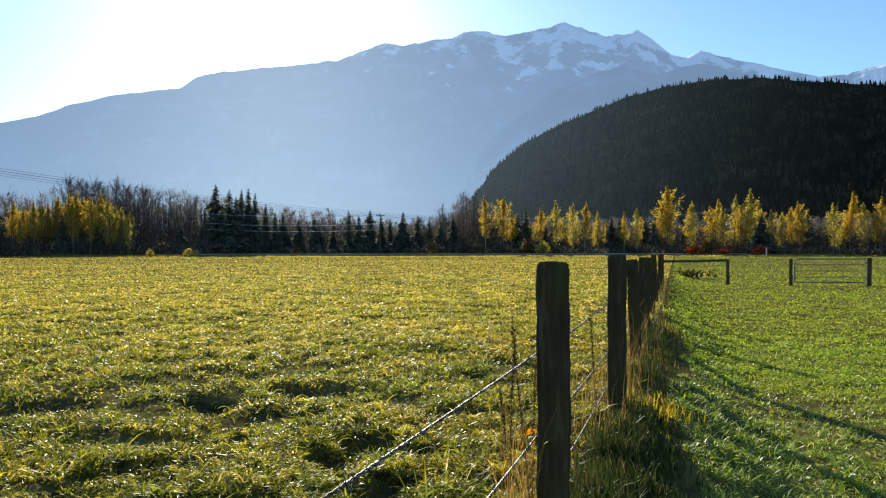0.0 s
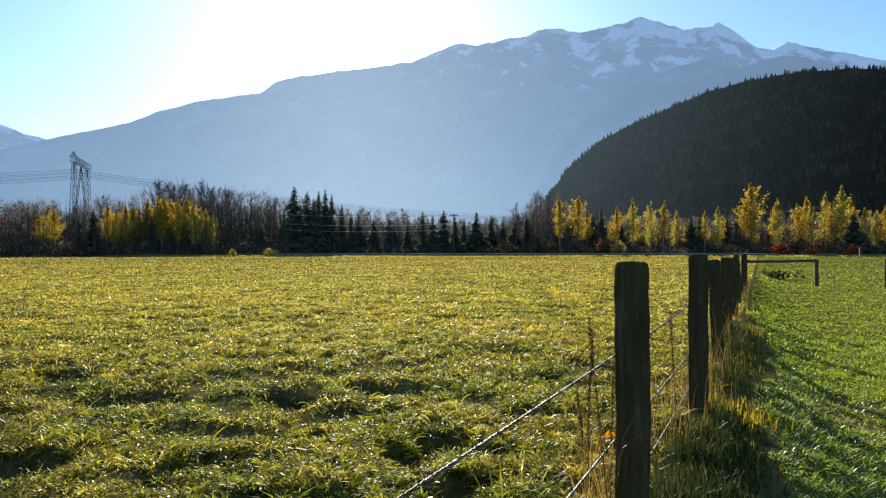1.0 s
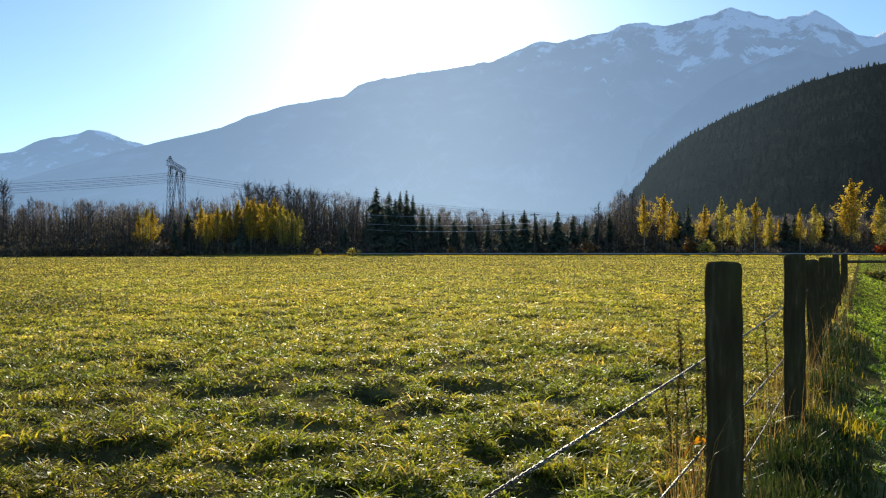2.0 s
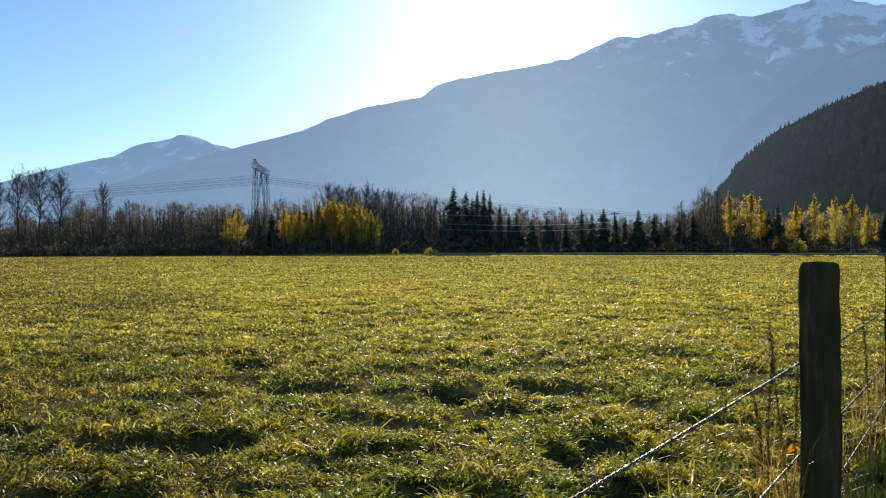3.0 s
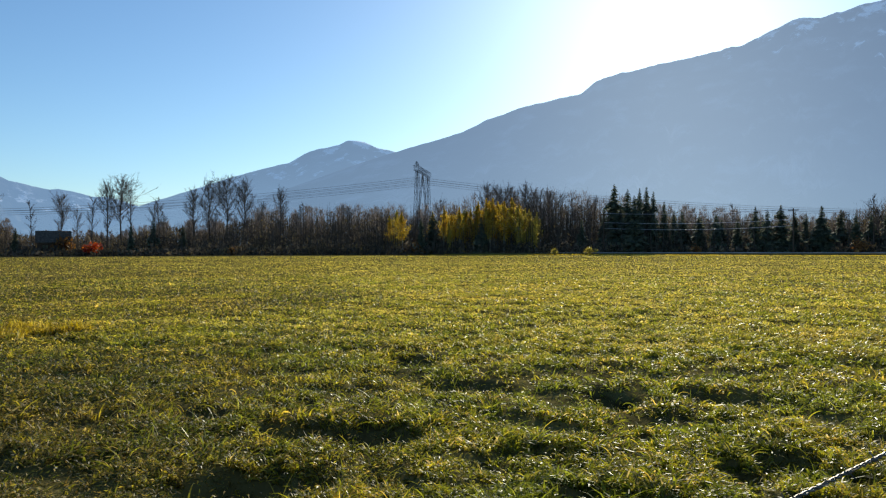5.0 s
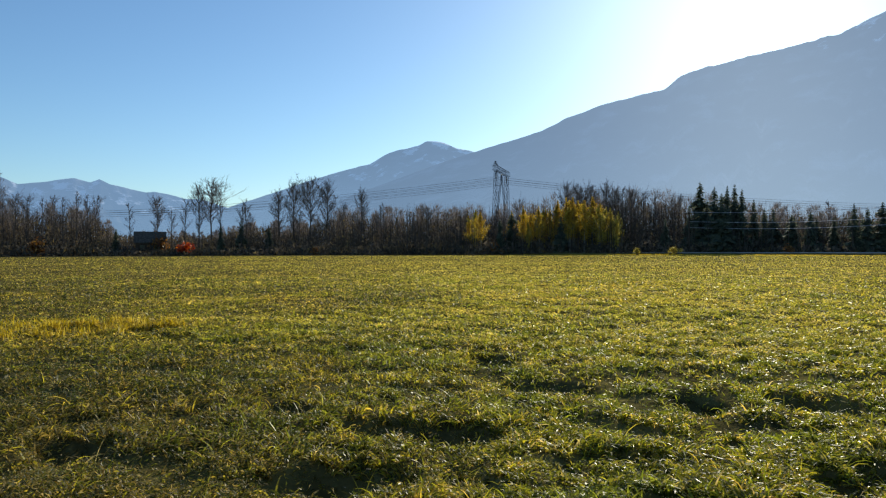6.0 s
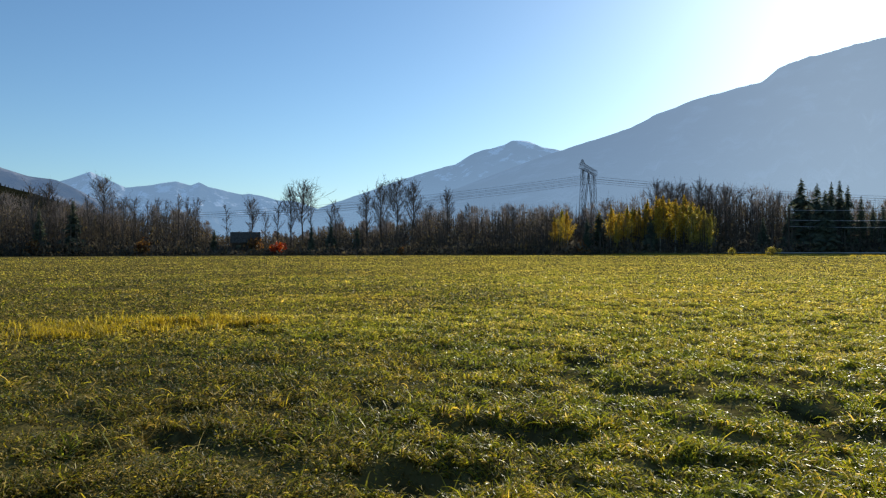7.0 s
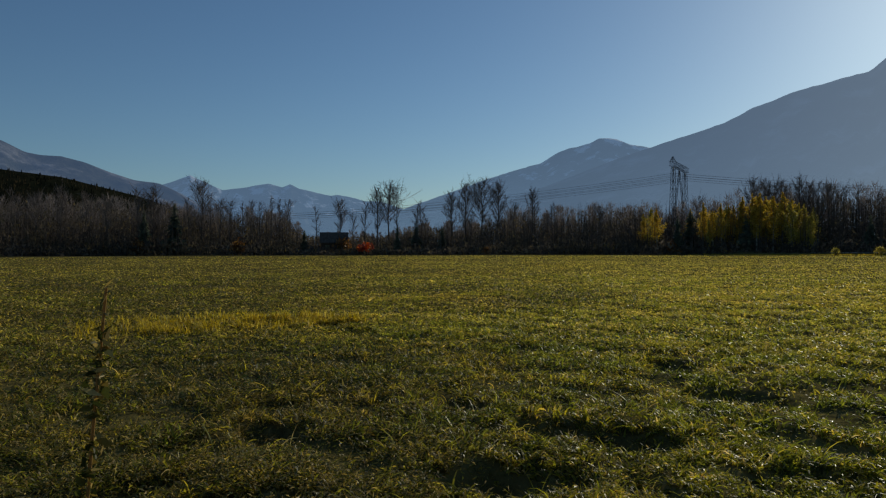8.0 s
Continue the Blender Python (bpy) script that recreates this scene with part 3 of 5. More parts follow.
def leafy(seed, leaves, label, group, h=16.0, width=0.15, low=0.22, count=2500, bark=None):
    """A slim broadleaf: trunk, limbs that climb, many small leaf clumps with gaps."""
    g = np.random.default_rng(seed)
    root = new("broadleaf_tree")
    bend = g.normal(0, 0.012 * h, 2)
    zs = np.linspace(0, 1, 7)
    spine = np.stack([bend[0] * zs ** 2, bend[1] * zs ** 2, zs * h * 0.93], -1)
    wood = [tube(spine - np.array([0, 0, 0.2]), h * 0.011 * (1 - zs * 0.85), 6)]
    tips = []
    for k in range(22):
        f = low + (0.97 - low) * (k + g.random()) / 22
        o = np.array([np.interp(f, zs, spine[:, i]) for i in range(3)])
        a_ = g.random() * 6.283
        L = h * width * g.uniform(0.4, 1.2) * (0.12 + 1.0 * math.sin(math.pi * ((f - low) / (1 - low)) ** 0.5))
        d = np.array([math.cos(a_), math.sin(a_), g.uniform(0.7, 1.6)])
        pts = [o, o + d * L * 0.5, o + d * L + np.array([0, 0, 0.1 * L])]
        wood.append(tube(pts, [h * 0.0035, h * 0.002, 0.01], 3, False))
        tips.append(pts)
    put("trunk", join(wood), bark or m_pale_bark, root)
    idx = g.integers(0, len(tips), count)
    s = g.uniform(0.3, 1.15, count)[:, None]
    P = np.array([t_[0] for t_ in tips])[idx] * (1 - s) + np.array([t_[2] for t_ in tips])[idx] * s
    P += g.normal(0, 1, (count, 3)) * h * 0.032 * np.clip(1.25 - P[:, 2:] / h, 0.3, 1)
    core = count * 2 // 5
    f = low + 0.12 + (0.9 - low) * g.random(core)
    P[:core] = np.stack([np.interp(f, zs, spine[:, i]) for i in range(3)], -1)
    P[:core, 2] = f * h * 0.98
    P[:core] += g.normal(0, 1, (core, 3)) * (h * width * 0.42 * np.clip(1.06 - f, 0.06, 0.6))[:, None]
    size = g.uniform(0.11, 0.25, count)[:, None] * h / 16
    u = g.normal(0, 1, (count, 3))
    u /= np.linalg.norm(u, axis=1)[:, None]
    w = np.cross(u, g.normal(0, 1, (count, 3)))
    w /= np.linalg.norm(w, axis=1)[:, None]
    v = np.stack([P - u * size, P + w * size * 0.6, P + u * size, P - w * size * 0.6], 1).reshape(-1, 3)
    b = np.arange(count)[:, None] * 4
    put("crown", (v, np.concatenate([b + [[0, 1, 2]], b + [[0, 2, 3]]])), leaves, root)
    return tagged(root, label, "tree", group)


def bare(seed, h=16.0, width=0.2, low=0.3, limbs=26, fine=5):
    """A leafless tree: trunk, rising limbs, and fine twigs."""
    g = np.random.default_rng(seed)
    root = new("bare_tree")
    zs = np.linspace(0, 1, 8)
    off = np.cumsum(g.normal(0, 0.008 * h, (8, 2)), axis=0)
    spine = np.stack([off[:, 0], off[:, 1], zs * h * 0.95], -1)
    put("trunk", tube(spine - np.array([0, 0, 0.3]), h * 0.0115 * (1 - zs * 0.9) + 0.012, 6), m_bark, root)
    wood, tv, tt, n = [], [], [], 0
    for k in range(limbs):
        f = low + (0.98 - low) * (k + g.random()) / limbs
        o = np.array([np.interp(f, zs, spine[:, i]) for i in range(3)])
        a_ = g.random() * 6.283
        L = h * width * g.uniform(0.45, 1.15) * (0.25 + 0.85 * math.sin(math.pi * ((f - low) / (1 - low)) ** 0.7))
        d = np.array([math.cos(a_), math.sin(a_), g.uniform(0.7, 1.9)])
        d *= 1.45 / np.linalg.norm(d)
        q = [o, o + d * L * 0.5 + g.normal(0, 0.03 * L, 3), o + d * L + np.array([0, 0, 0.25 * L])]
        wood.append(tube(q, [h * 0.0042, h * 0.0026, 0.016], 3, False))
        for m in range(8):
            s = g.uniform(0.25, 1.0)
            p = q[0] * (1 - s) + q[2] * s
            dd = d * 0.6 + g.normal(0, 0.6, 3) + np.array([0, 0, 0.35])
            l2 = (L * 0.8 + 0.03 * h) * g.uniform(0.2, 0.5)
            e = p + dd * l2
            wood.append(tube([p, e], [h * 0.0016, 0.012], 3, False))
            for r in range(fine):
                s2 = g.uniform(0.3, 1)
                c = p * (1 - s2) + e * s2
                end = c + (dd * 0.5 + g.normal(0, 0.6, 3) + np.array([0, 0, 0.25])) * l2 * 0.6
                wd = g.normal(0, 1, 3)
                wd *= 0.022 / np.linalg.norm(wd)
                tv += [c - wd, c + wd, c + np.array([wd[1], -wd[0], 0.01]), end]
                tt += [(n, n + 1, n + 3), (n + 1, n + 2, n + 3), (n + 2, n, n + 3)]
                n += 4
    wood.append((np.array(tv), np.array(tt)))
    put("crown", join(wood), m_twig, root)
    return tagged(root, "leafless grey-brown tree at the meadow's far edge", "tree", "bare trees beyond the meadow")


def bush(seed, leaves, label, h=2.5, w=2.2, count=700):
    g = np.random.default_rng(seed)
    root = new("bush")
    wood = []
    for k in range(9):
        a_ = g.random() * 6.283
        wood.append(tube([(0, 0, -0.1), (math.cos(a_) * w * 0.2, math.sin(a_) * w * 0.2, h * 0.5), (math.cos(a_) * w * 0.4, math.sin(a_) * w * 0.4, h * 0.85)], [0.05, 0.03, 0.01], 4, False))
    put("stem_cluster", join(wood), m_bark, root)
    lobes = g.normal(0, 1, (11, 3)) * [w * 0.22, w * 0.22, h * 0.14] + [0, 0, h * 0.5]
    P = lobes[g.integers(0, 11, count)] + g.normal(0, 1, (count, 3)) * [w * 0.12, w * 0.12, h * 0.13]
    P[:, 2] = np.abs(P[:, 2])
    u, w_ = g.normal(0, 0.09, (count, 3)), g.normal(0, 0.07, (count, 3))
    v = np.stack([P - u, P + w_, P + u, P - w_], 1).reshape(-1, 3)
    b = np.arange(count)[:, None] * 4
    put("foliage", (v, np.concatenate([b + [[0, 1, 2]], b + [[0, 2, 3]]])), leaves, root)
    return tagged(root, label, "bush", "bushes along the meadow's edge")


GOLDEN = "slim autumn tree with golden yellow leaves"
LIME = "slim autumn tree with yellow-green leaves"
kinds = {
    "c": [conifer(k, 18.0, s) for k, s in ((1, 0.2), (2, 0.25), (3, 0.3), (4, 0.18), (5, 0.24), (6, 0.27))],
    "g": [leafy(k, m_gold_leaf, GOLDEN, "autumn trees beyond the meadow", 16, w, 0.3) for k, w in ((11, 0.13), (12, 0.16), (13, 0.11), (14, 0.14))],
    "l": [leafy(k, m_lime_leaf, LIME, "autumn trees beyond the meadow", 16, w, 0.17) for k, w in ((21, 0.14), (22, 0.17), (23, 0.12))],
    "b": [bare(k, 16.0, w, lo, n_) for k, w, lo, n_ in ((31, 0.11, 0.35, 24), (32, 0.14, 0.4, 26), (33, 0.09, 0.3, 22), (34, 0.12, 0.25, 26), (35, 0.11, 0.5, 20))],
    "o": [bare(k, 16.0, w, lo, 46, 8) for k, w, lo in ((41, 0.16, 0.36), (42, 0.185, 0.42), (43, 0.14, 0.3))],
}
NATURAL = {"c": 18.0, "g": 16.5, "l": 16.5, "b": 16.3, "o": 16.3}
used = set()
pick = random.Random(4)


def plant(kind, az, el, d, fat=1.0, lean=0.0):
    """Stand a tree at an azimuth and distance so that its top reaches the elevation el."""
    fresh = [o for o in kinds[kind] if o not in used]
    proto = fresh[0] if fresh else pick.choice(kinds[kind])
    s = (d * math.tan(radians(el)) + EYE) / NATURAL[kind]
    x, y, _ = polar(az, d)
    m = pose(x, y, -0.1, 0, lean, pick.uniform(0, 360))
    ob = proto if proto not in used else copy_thing(proto, m)
    if proto not in used:
        used.add(proto)
        ob.matrix_basis = m
    ob.scale = (s * fat, s * fat, s)
    return ob


# the stands: kind, then (degrees, elevation of the top) one after another
STANDS = [
    ("g", 153, [(-3.4, 4.9), (-4.8, 5.0), (-11.2, 3.9), (-14.2, 3.4), (-17.4, 5.0), (-20.8, 4.3), (-26.4, 3.7), (-29.6, 4.6), (-31.5, 4.1)]),
    ("l", 153, [(-9.0, 4.2), (-10.3, 3.8), (-12.2, 3.5), (-15.1, 3.2), (-19.2, 4.1), (-22.2, 4.4), (-23.3, 5.1), (-25.3, 3.2), (-28.6, 3.3), (-30.5, 3.7), (-33.0, 4.2), (-35, 4.0)]),
    ("c", 153, [(-6.6, 3.5), (-16.4, 2.5), (-24.0, 2.6), (7.5, 3.2), (5.8, 3.25), (3.2, 3.1), (4.2, 2.5), (2.0, 2.8), (1.1, 2.5), (8.7, 2.3), (10.2, 2.7), (4.9, 2.7), (6.7, 2.9), (0.2, 2.4), (-0.8, 2.9), (11.4, 2.5), (12.6, 2.9), (7.0, 2.2)]),
    ("c", 153, [(17.6, 5.1), (16.6, 4.7), (15.7, 4.8), (15.2, 4.85), (14.7, 4.5), (13.9, 3.7), (16.1, 4.2), (17.1, 3.6), (18.4, 3.3), (13.2, 3.0), (20.1, 2.4), (31.9, 3.0), (32.8, 2.5)]),
    ("g", 153, [(31.0, 3.9), (29.7, 3.5), (27.3, 4.0), (26.7, 4.2), (25.6, 4.1), (26.2, 3.9), (28.9, 3.6), (30.3, 3.4), (27.0, 3.8), (25.2, 3.6), (34.3, 3.2), (35.3, 2.9)]),
    ("l", 153, [(25.0, 3.7), (24.2, 3.6), (23.6, 3.4), (28.4, 3.6), (26.5, 3.4), (24.6, 3.5), (29.4, 3.3), (24.0, 2.6), (25.8, 2.7), (27.6, 2.8), (30.6, 2.6), (28.8, 2.5), (23.7, 2.9), (34.8, 3.4)]),
    ("c", 153, [(28.0, 2.6), (71.5, 3.6), (61.9, 1.6), (53.1, 2.35), (54.6, 2.0), (51.0, 1.8), (73.6, 3.0)]),
    ("o", 172, [(27.5, 5.2), (26.4, 5.0), (25.5, 5.1), (24.6, 5.3), (23.9, 4.9), (22.6, 4.7)]),
    ("b", 172, [ (23.4, 5.0), (21.7, 4.6), (20.9, 4.4), (19.8, 4.1), (19.1, 4.3), (-1.6, 4.8), (-2.4, 5.0), (0.2, 3.9)]),
    ("o", 165, [(50.2, 4.7), (49.0, 5.4), (47.9, 5.6), (46.7, 5.5), (43.9, 4.9)]),
    ("b", 165, [(42.2, 3.7), (38.6, 3.6), (52.6, 4.1)]),
    ("o", 165, [(55.2, 5.3), (56.2, 5.1), (59.2, 4.0), (69.7, 5.3), (73.1, 4.8)]),
    ("b", 165, [(54.6, 4.9), (57.2, 4.0), (58.1, 3.1), (61.0, 3.7), (53.0, 3.6)]),
    ("b", 160, [(63.2, 4.1), (63.9, 4.2), (64.4, 4.4), (65.3, 3.9), (66.0, 4.0), (66.7, 3.9), (67.5, 4.0), (68.2, 4.1), (68.9, 3.9), (70.4, 4.2), (74.0, 4.7), (76, 4.2), (77.4, 4.4), (79, 4.8), (80.5, 4.3), (82, 4.6), (84, 4.8), (87, 4.7)]),
]
for kind, d, tops in STANDS:
    for az, el in tops:
        plant(kind, az, el * (pick.uniform(0.86, 1.04) if kind in 'gl' else 1), d * pick.uniform(0.985, 1.035), pick.uniform(0.85, 1.25) if kind in 'gl' else pick.uniform(0.62, 1.0) if kind == 'c' and 13 < az < 19 else pick.uniform(0.85, 1.35) if kind == 'c' else pick.uniform(0.85, 1.15))
for k in range(13):
    plant("g", 24.4 + 7.8 * (k + pick.random()) / 13, 3.5 + 0.75 * math.exp(-((k - 4) / 3) ** 2) - pick.uniform(0, 0.7), pick.uniform(155, 166), pick.uniform(0.8, 1.15))
for k in range(7):
    plant("c", 7.5 + 6.0 * (k + pick.random()) / 7, pick.uniform(1.7, 2.6), pick.uniform(158, 170), pick.uniform(1.0, 1.4))
for k in range(26):
    plant("lgg"[k % 3], -36 + 31 * (k + pick.random()) / 26, pick.uniform(2.2, 3.6), pick.uniform(154, 162), pick.uniform(1.0, 1.5))
for k in range(18):
    plant("c", -35 + 30 * (k + pick.random()) / 18, pick.uniform(1.8, 3.0), pick.uniform(154, 166), pick.uniform(1.0, 1.4))
# the thickets behind and between them
for az0, az1, n_, el0, el1, d0, d1 in ((9, 32, 8, 3.0, 4.4, 172, 200), (35.5, 53, 8, 2.7, 3.9, 160, 190), (70, 88, 6, 2.6, 4.2, 165, 190), (-3, 9, 3, 1.8, 3.0, 170, 200), (-36, -6, 6, 2.2, 3.4, 166, 190)):
    for k in range(n_):
        plant("b", az0 + (az1 - az0) * (k + pick.random()) / n_, pick.uniform(el0, el1), pick.uniform(d0, d1), pick.uniform(0.9, 1.4))


# how high the woods stand, in degrees, along the meadow's edge
WOODS = [(-40, 2.5), (-6, 2.6), (-3.5, 4.2), (-2.5, 4.7), (-0.5, 3.6), (2, 2.6), (5, 2.5), (8, 3.0), (10, 3.1), (13, 3.4), (16, 4.0), (20, 4.5), (24, 4.8), (28, 4.6), (30.5, 3.9), (33, 3.6), (38, 3.7), (46, 3.4), (48, 2.5), (53, 2.2), (55.5, 1.5), (62, 1.5), (63.2, 3.2), (70, 3.6), (76, 4.0), (92, 4.3)]


def undergrowth():
    """The tangle of brush and thin stems among the trees."""
    g = np.random.default_rng(8)
    n = 230000
    az = g.uniform(-40, 92, n)
    d = 147.5 + 44 * g.random(n) ** 0.8
    prof = np.interp(az, [q[0] for q in WOODS], [q[1] for q in WOODS])
    full = (d * np.tan(np.radians(prof)) + EYE) * (0.55 + 0.75 * fbm(az * 1.1, d * 0.1, 12, 5))
    top = np.clip((d - 144) / 26, 0.26, 1) * full
    z = 0.78 * top * g.random(n) ** 1.25
    P = np.stack([-d * np.sin(np.radians(az)), d * np.cos(np.radians(az)), z], -1)
    high = (z / (full + 0.1))[:, None]
    u = g.normal(0, 1, (n, 3)) * np.concatenate([0.21 - 0.08 * high, 0.21 - 0.08 * high, 0.26 + 0.1 * high], 1)
    w = g.normal(0, 1, (n, 3)) * np.clip(0.22 - 0.1 * high, 0.05, 1)
    v = np.stack([P - u, P + w, P + u], 1).reshape(-1, 3)
    return tagged(put("undergrowth", (v, np.arange(n * 3).reshape(-1, 3)), m_shrub), "brown tangled brush and thin stems among the trees", "undergrowth", kind="stuff")


def back_woods():
    """The depth of the leafless wood behind its edge: trunks with upright, twiggy crowns."""
    g = np.random.default_rng(18)
    trees, twigs = 1050, 320
    az = np.sort(g.uniform(-40, 92, trees))
    d = g.uniform(172, 222, trees)
    prof = np.interp(az, [q[0] for q in WOODS], [q[1] for q in WOODS])
    h = (d * np.tan(np.radians(prof)) + EYE) * g.uniform(0.6, 1.0, trees)
    foot = np.stack([-d * np.sin(np.radians(az)), d * np.cos(np.radians(az)), 0 * d - 0.2], -1)
    top = foot + np.stack([g.normal(0, 0.03, trees) * h, g.normal(0, 0.03, trees) * h, h], -1)
    r = (0.05 + 0.009 * h)[:, None]
    vs = [np.stack([foot + r * [1, 0, 0], foot + r * [-0.5, 0.87, 0], foot + r * [-0.5, -0.87, 0], top], 1).reshape(-1, 3)]
    b = np.arange(trees)[:, None] * 4
    ts = [np.concatenate([b + [[0, 1, 3]], b + [[1, 2, 3]], b + [[2, 0, 3]]])]
    f = 0.22 + 0.76 * g.random((trees, twigs, 1)) ** 0.8
    fat = (0.10 + 0.07 * g.random((trees, 1, 1))) * h[:, None, None] * np.sin(np.pi * np.clip((f - 0.12) / 0.9, 0, 1)) ** 0.7
    P = foot[:, None] * (1 - f) + top[:, None] * f
    a_ = g.random((trees, twigs, 1)) * 6.283
    ring = np.concatenate([np.cos(a_), np.sin(a_), 0 * a_], 2)
    P = P + ring * fat * g.random((trees, twigs, 1)) ** 0.6
    L = h[:, None, None] * g.uniform(0.04, 0.10, (trees, twigs, 1))
    E = P + (ring * 0.45 + g.normal(0, 0.25, (trees, twigs, 3)) + [0, 0, 1.0]) * L
    w = g.normal(0, 0.038, (trees, twigs, 3))
    vs.append(np.stack([P - w, P + w, E], 2).reshape(-1, 3))
    ts.append(np.arange(trees * twigs * 3).reshape(-1, 3) + trees * 4)
    return tagged(put("back_woods", (np.concatenate(vs), np.concatenate(ts)), m_back), "grey-brown leafless wood behind the edge trees", "woods", kind="stuff")


back_woods()


def saplings():
    """Thin leafless stems that fill the wood's edge."""
    g = np.random.default_rng(28)
    n = 8000
    az = g.uniform(-40, 92, n)
    d = 150 + 48 * g.random(n)
    prof = np.interp(az, [q[0] for q in WOODS], [q[1] for q in WOODS])
    h = (d * np.tan(np.radians(prof)) + EYE) * g.uniform(0.45, 1.05, n)
    base = np.stack([-d * np.sin(np.radians(az)), d * np.cos(np.radians(az)), 0 * d - 0.1], -1)
    lean = np.concatenate([g.normal(0, 0.05, (n, 2)), np.ones((n, 1))], 1)
    tip = base + lean * h[:, None]
    r = (0.03 + 0.005 * h)[:, None]
    vs = [np.stack([base + r * [1, 0, 0], base + r * [-0.5, 0.87, 0], base + r * [-0.5, -0.87, 0], tip], 1).reshape(-1, 3)]
    b = np.arange(n)[:, None] * 4
    ts = [np.concatenate([b + [[0, 1, 3]], b + [[1, 2, 3]], b + [[2, 0, 3]]])]
    m = 11
    f = g.uniform(0.3, 0.97, (n, m, 1))
    o = base[:, None] * (1 - f) + tip[:, None] * f
    e = o + np.concatenate([g.normal(0, 0.10, (n, m, 2)), g.uniform(0.04, 0.16, (n, m, 1))], 2) * h[:, None, None] * (1.15 - f)
    w = g.normal(0, 0.017, (n, m, 3))
    vs.append(np.stack([o - w, o + w, e], 2).reshape(-1, 3))
    ts.append(np.arange(n * m * 3).reshape(-1, 3) + n * 4)
    return tagged(put("saplings", (np.concatenate(vs), np.concatenate(ts)), m_sapling), "thin leafless grey-brown saplings crowding the wood's edge", "saplings", kind="stuff")


saplings()
undergrowth()
bushes = {"w": bush(4, m_withered, "low brown dead weeds in the pasture", 0.9, 2.4, 300), "r": bush(1, m_red_leaf, "bright red autumn bush at the meadow's edge"), "o": bush(2, m_rust_shrub, "rusty orange autumn bush at the meadow's edge"), "y": bush(3, m_lime_leaf, "yellow-green bush at the meadow's edge")}
used_b = set()
for kind, az, d, s in (("r", -19.4, 146, 1.0), ("o", -20.4, 145, 1.2), ("r", -24.0, 146, 0.9), ("w", -18.9, 42, 0.62), ("w", -17.9, 44, 0.45), ("y", -8.0, 147, 1.2), ("o", -6.7, 147, 1.3), ("y", 22.2, 137, 0.55), ("y", 19.5, 137, 0.62),
                       ("r", 57.1, 151, 1.2), ("o", 58.9, 156, 1.6), ("o", 0.8, 146, 1.1), ("o", 47.5, 150, 0.7), ("o", 67, 150, 1.2), ("o", 74, 152, 1.2), ("r", -21.5, 147, 0.7), ("o", 33.2, 150, 1.0), ("o", 11.5, 148, 0.7)):
    x, y, _ = polar(az, d)
    m = pose(x, y, 0.0 if d > 100 else -BANK, 0, 0, az * 37)
    ob = copy_thing(bushes[kind], m) if kind in used_b else bushes[kind]
    if kind not in used_b:
        used_b.add(kind)
        ob.matrix_basis = m
    ob.scale = (s * 1.2, s * 1.2, s)


# ---- pylon and lines ----
def lattice(p0, p1, w0, w1, bays, bar):
    """A square lattice mast from p0 to p1: four chords and zigzag bracing."""
    p0, p1 = np.array(p0, float), np.array(p1, float)
    ax = (p1 - p0) / np.linalg.norm(p1 - p0)
    side = np.cross(ax, [0, 0, 1.0] if abs(ax[2]) < 0.9 else [1.0, 0, 0])
    side /= np.linalg.norm(side)
    up = np.cross(side, ax)
    out = []
    corner = lambda f, k: p0 + (p1 - p0) * f + (w0 + (w1 - w0) * f) / 2 * (side * (1 if k in (0, 3) else -1) + up * (1 if k in (0, 1) else -1))
    for k in range(4):
        out.append(tube([corner(0, k), corner(1, k)], bar, 4))
        for b in range(bays):
            out.append(tube([corner(b / bays, k), corner((b + 1) / bays, (k + 1) % 4)], bar * 0.6, 3, False))
            out.append(tube([corner((b + 1) / bays, k), corner((b + 1) / bays, (k + 1) % 4)], bar * 0.6, 3, False))
    return out


def pylon():
    root = new("transmission_tower")
    A, B = np.array(polar(33.15, 172)), np.array(polar(32.25, 187))
    mid = (A + B) / 2
    for P in (A, B):
        inward = (mid - P) / np.linalg.norm(mid - P)
        put("leg", join(lattice(P - inward * 1.5 + [0, 0, -0.2], P + inward * 0.6 + [0, 0, 19.8], 1.3, 0.7, 12, 0.05)), m_pylon, root)
        put("brace", join(lattice(P + [0, 0, 6.0], mid + [0, 0, 19.6], 0.35, 0.3, 8, 0.03)), m_pylon, root)
    along = (B - A) / np.linalg.norm(B - A)
    put("crossbeam", join(lattice(A - along * 1.5 + [0, 0, 20.6], B + along * 1.5 + [0, 0, 20.6], 1.1, 1.1, 12, 0.04)), m_pylon, root)
    put("peak", join(lattice(A + [0, 0, 21.1], A + [0, 0, 22.2], 0.9, 0.2, 2, 0.05)), m_pylon, root)
    for f in (0.02, 0.5, 0.98):
        P = A + (B - A) * f
        put("insulator", tube([P + [0, 0, 19.9 - 0.2 * k] for k in range(9)], [0.10, 0.16, 0.10, 0.16, 0.10, 0.16, 0.10, 0.16, 0.08], 8), m_cable, root)
    tagged(root, "galvanised steel lattice transmission tower above the trees", "pylon")
    return A, B


PA, PB = pylon()


def cable(name, p0, p1, sag, radius, material, label, group):
    f = np.linspace(0, 1, 40)
    p = np.array(p0)[None] * (1 - f)[:, None] + np.array(p1)[None] * f[:, None]
    p[:, 2] -= sag * 4 * f * (1 - f)
    return tagged(put(name, tube(p, radius, 4), material), label, "cable", group)


